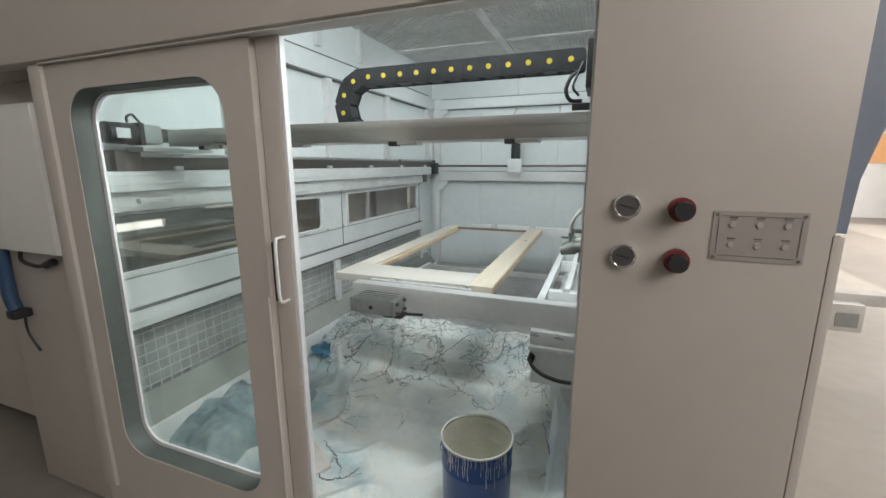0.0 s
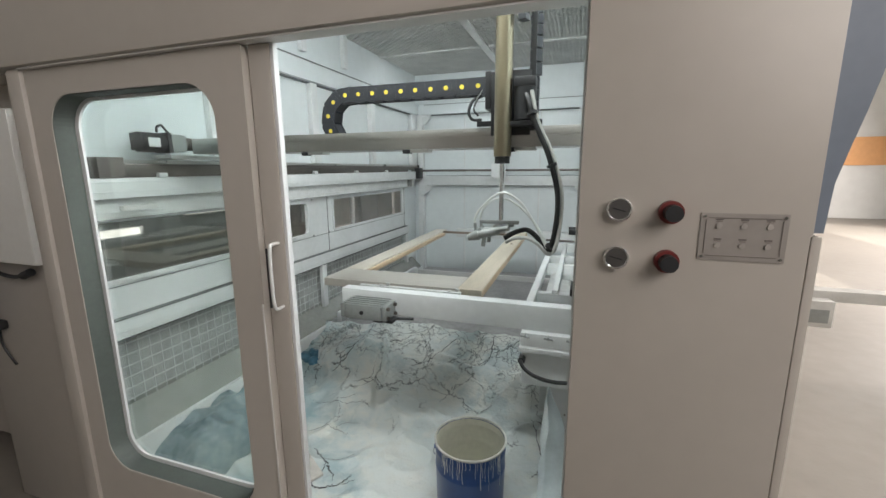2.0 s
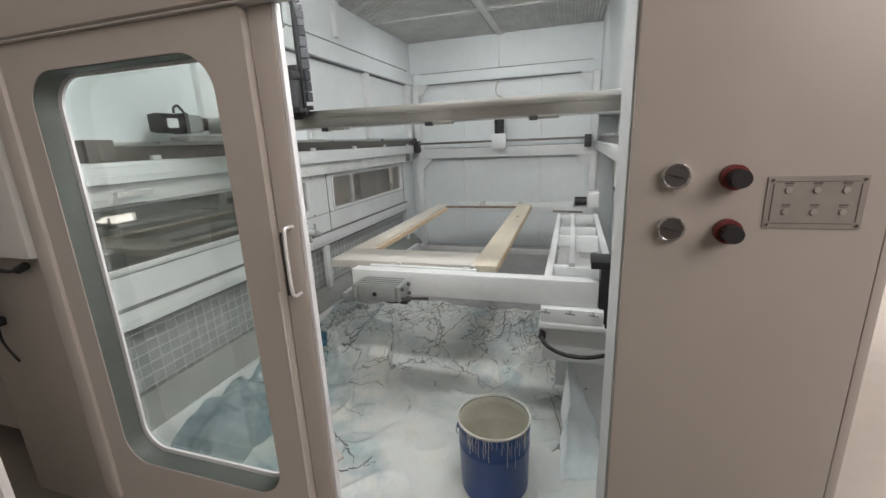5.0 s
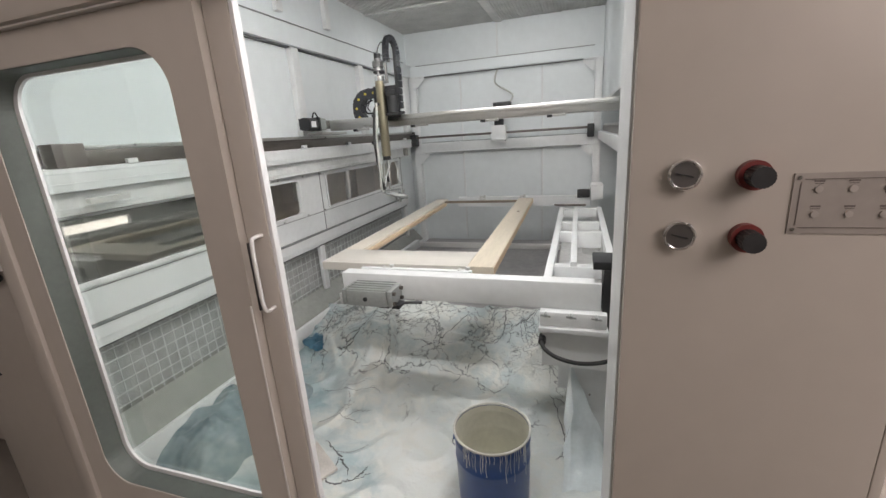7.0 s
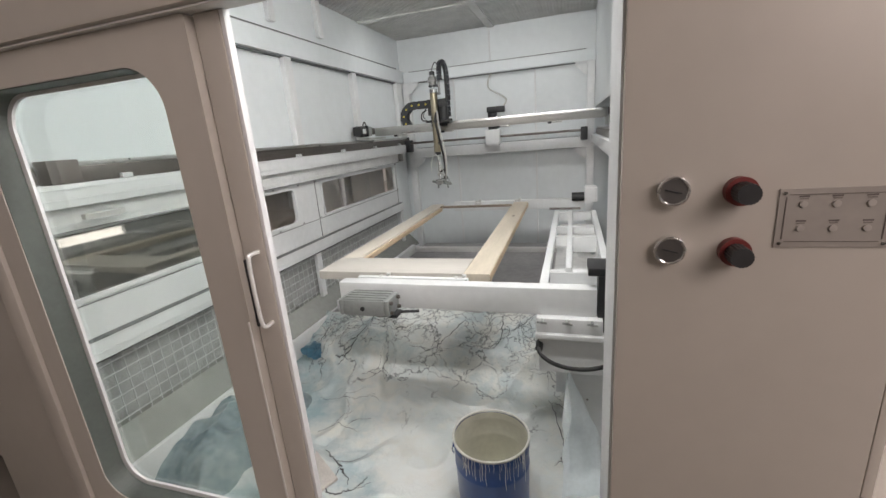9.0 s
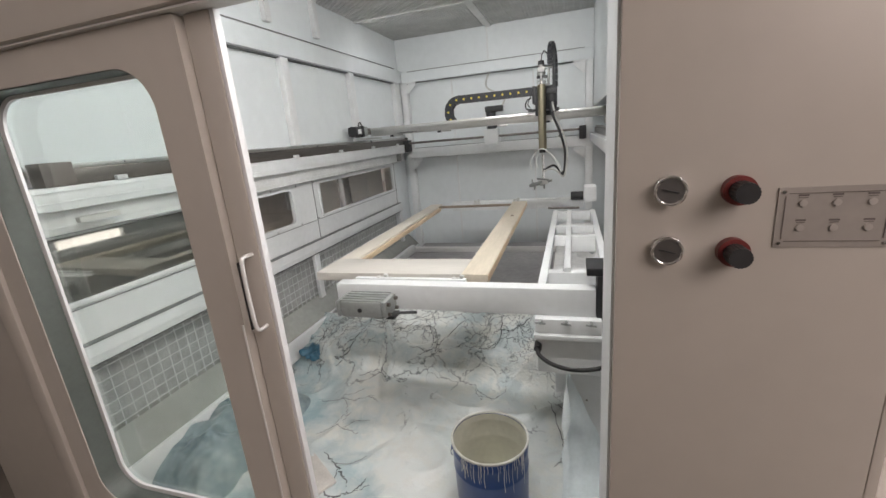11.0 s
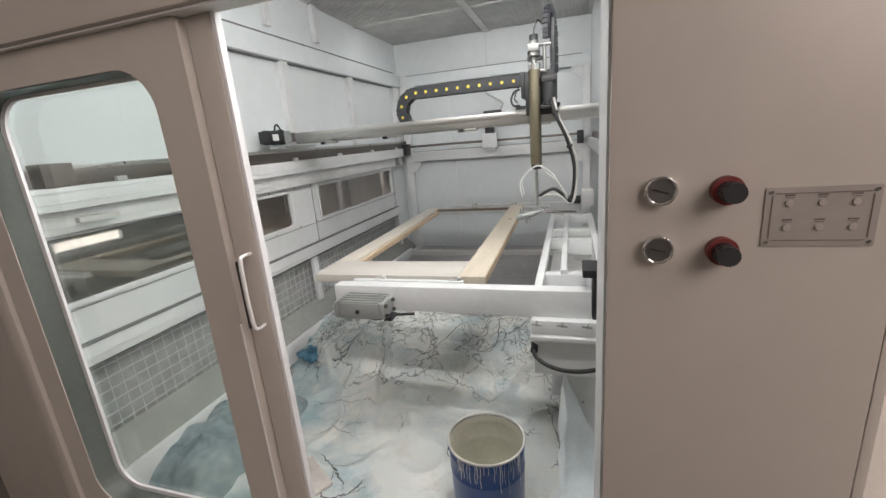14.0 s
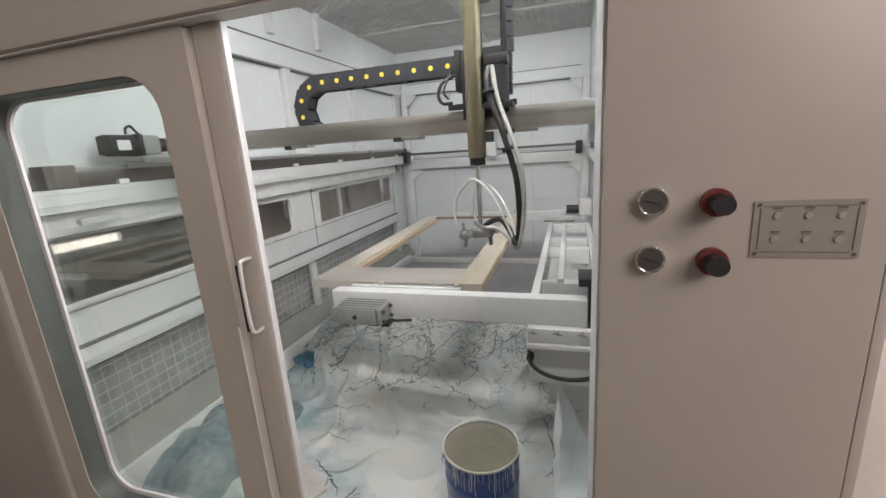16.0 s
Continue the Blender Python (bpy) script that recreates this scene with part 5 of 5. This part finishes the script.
GANTRY = build_gantry()
LINKS = chain_link(GANTRY)
CARRIAGE, TUBE, HEAD, HOSE = build_carriage()

# ---- hall things seen past the machine ----


def pendant():
    p = thing("control_pendant", "off-white control box on a navy swivel arm beside the door", "control box", (-1.54, 0.20, 0.0))
    part("box", B(-0.42, 0.195, -0.10, -0.0395, 1.175, 1.750, 0.02), PENDANT, p, "off-white box with rounded edges")
    arm = bmesh.new()
    hose(arm, [(-0.232, -0.085, 1.176), (-0.236, -0.085, 1.05), (-0.232, -0.085, 0.955), (-0.222, -0.080, 0.905)], 0.026, 18)
    part("swivel_arm", arm, POLEBLUE, p, "navy tubular arm")
    part("arm_mount", B(-0.245, -0.185, -0.11, -0.0395, 0.865, 0.905, 0.010), BLACK, p, "black arm mount")
    w = bmesh.new()
    hose(w, [(-0.14, -0.06, 1.175), (-0.12, -0.07, 1.13), (-0.02, -0.07, 1.115), (0.06, -0.07, 1.13)], 0.008)
    rod(w, (0.05, -0.07, 1.125), (0.10, -0.07, 1.142), 0.016, 14)
    part("plug_cable", w, BLACK, p)
    v = bmesh.new()
    hose(v, [(-0.215, -0.06, 0.872), (-0.212, -0.062, 0.80), (-0.19, -0.055, 0.74), (-0.18, -0.045, 0.70)], 0.005)
    part("arm_cable", v, BLACK, p)


pendant()


def hall_rail():
    r = thing("conveyor_rail", "pale aluminium conveyor rail with a grey junction box", "conveyor", (2.5, 2.6, 0.0))
    part("rail", B(-0.9, 2.4, 0.0, 0.12, 0.60, 0.68, 0.008), RAILPALE, r)
    for x in (0.4, 2.2):
        part("leg", B(x - 0.04, x + 0.04, 0.02, 0.10, 0.0, 0.599, 0.006), RAILPALE, r)
    part("junction_box", B(-0.50, -0.25, -0.10, -0.002, 0.44, 0.63, 0.012), RAILPALE, r, "pale grey junction box")
    part("box_window", B(-0.40, -0.28, -0.106, -0.101, 0.475, 0.57, 0.003), CASTGREY, r)


hall_rail()


def white_board():
    b = thing("white_board", "large plain white panel carried past in front of the machine", "panel", (-3.2, -0.30, 0.0))
    part("sheet", B(-0.9, 0.0, 0.0, 0.02, 0.0, 1.95, 0.003), BOARDWHITE, b)
    return b


BOARD = white_board()


# ---- what moves ----
GY = ((0.0, 0.250), (0.5, 0.250), (1.0, 0.262), (1.5, 0.335), (1.8, 0.415), (2.0, 0.432), (4.7, 0.432), (5.0, 0.55), (5.5, 0.82), (6.0, 1.09), (6.5, 1.360), (7.0, 1.630), (7.5, 1.904), (8.0, 2.175), (8.3, 2.315), (8.6, 2.375), (9.0, 2.388), (10.8, 2.37), (11.2, 2.327), (12.0, 2.325), (12.2, 2.29), (12.5, 2.152), (13.0, 1.889), (13.5, 1.630), (14.0, 1.355), (14.5, 1.080), (15.0, 0.805), (15.3, 0.625), (15.6, 0.525), (15.8, 0.495), (16.0, 0.488))
CX = ((0.0, 0.615), (0.8, 0.614), (1.2, 0.580), (1.5, 0.487), (1.7, 0.390), (2.0, 0.334), (2.5, 0.328), (2.7, 0.290), (3.0, 0.185), (3.5, -0.089), (3.7, -0.214), (4.0, -0.368), (4.2, -0.479), (4.4, -0.565), (4.7, -0.625), (6.5, -0.635), (7.5, -0.629), (8.0, -0.628), (8.5, -0.592), (9.0, -0.500), (9.2, -0.418), (9.6, -0.19), (10.2, 0.13), (10.7, 0.30), (11.3, 0.323), (12.0, 0.329), (12.5, 0.331), (13.0, 0.338), (13.5, 0.347), (14.0, 0.358), (14.5, 0.366), (15.0, 0.375), (15.5, 0.365), (15.7, 0.335), (16.0, 0.257))
TZ = ((0.0, 1.541), (2.0, 1.543), (2.2, 1.52), (2.5, 1.456), (2.8, 1.408), (3.0, 1.404), (6.5, 1.395), (9.0, 1.418), (11.0, 1.380), (15.4, 1.374), (15.6, 1.405), (15.8, 1.45), (16.0, 1.495))
YAW = ((0.0, 0), (2.1, 0), (2.5, 30), (3.0, 66), (4.0, 72), (5.0, 110), (6.5, 140), (8.0, 140), (8.6, 115), (9.2, 90), (10.5, 60), (11.4, 40), (12.0, 5), (15.4, 0), (15.7, 30), (16.0, 66))


def at(rows, t):
    for (a, u), (b, v) in zip(rows, rows[1:]):
        if t <= b:
            return u + (v - u) * max(0.0, (t - a) / (b - a))
    return rows[-1][1]


def motions():
    times = [round(0.25 * k, 2) for k in range(65)]
    walk(GANTRY, [(t, pose(0.0, at(GY, t), BEAM_Z)) for t in times])
    walk(CARRIAGE, [(t, pose(at(CX, t), at(GY, t) + 0.07, BEAM_Z)) for t in times])
    for i, ob in enumerate(LINKS):
        walk(ob, [(t, chain_pose(i, at(CX, t))) for t in times])
    walk(TUBE, [(t, pose(0, 0, at(TZ, t) + 0.222 - BEAM_Z)) for t in times])
    walk(HEAD, [(t, pose(0, 0, at(TZ, t) + 0.222 - BEAM_Z, 0, 0, -at(YAW, t))) for t in times])
    walk(HOSE, [(t, pose(0, 0, (at(TZ, t) + 0.222 - BEAM_Z) * 0.35 + 0.073 + 0.02 * min(1.0, at(YAW, t) / 66), 0, 0, -0.55 * at(YAW, t))) for t in times])
    walk(BOARD, [(t, pose(x, -0.30, 0)) for t, x in ((0.0, -3.2), (2.3, -1.30), (2.8, -0.80), (3.0, -0.687), (3.2, -0.595), (3.4, -0.525), (3.6, -0.514), (3.8, -0.514), (4.0, -0.530), (4.2, -0.562), (4.8, -0.80), (5.5, -1.30), (16.0, -3.2))])


motions()
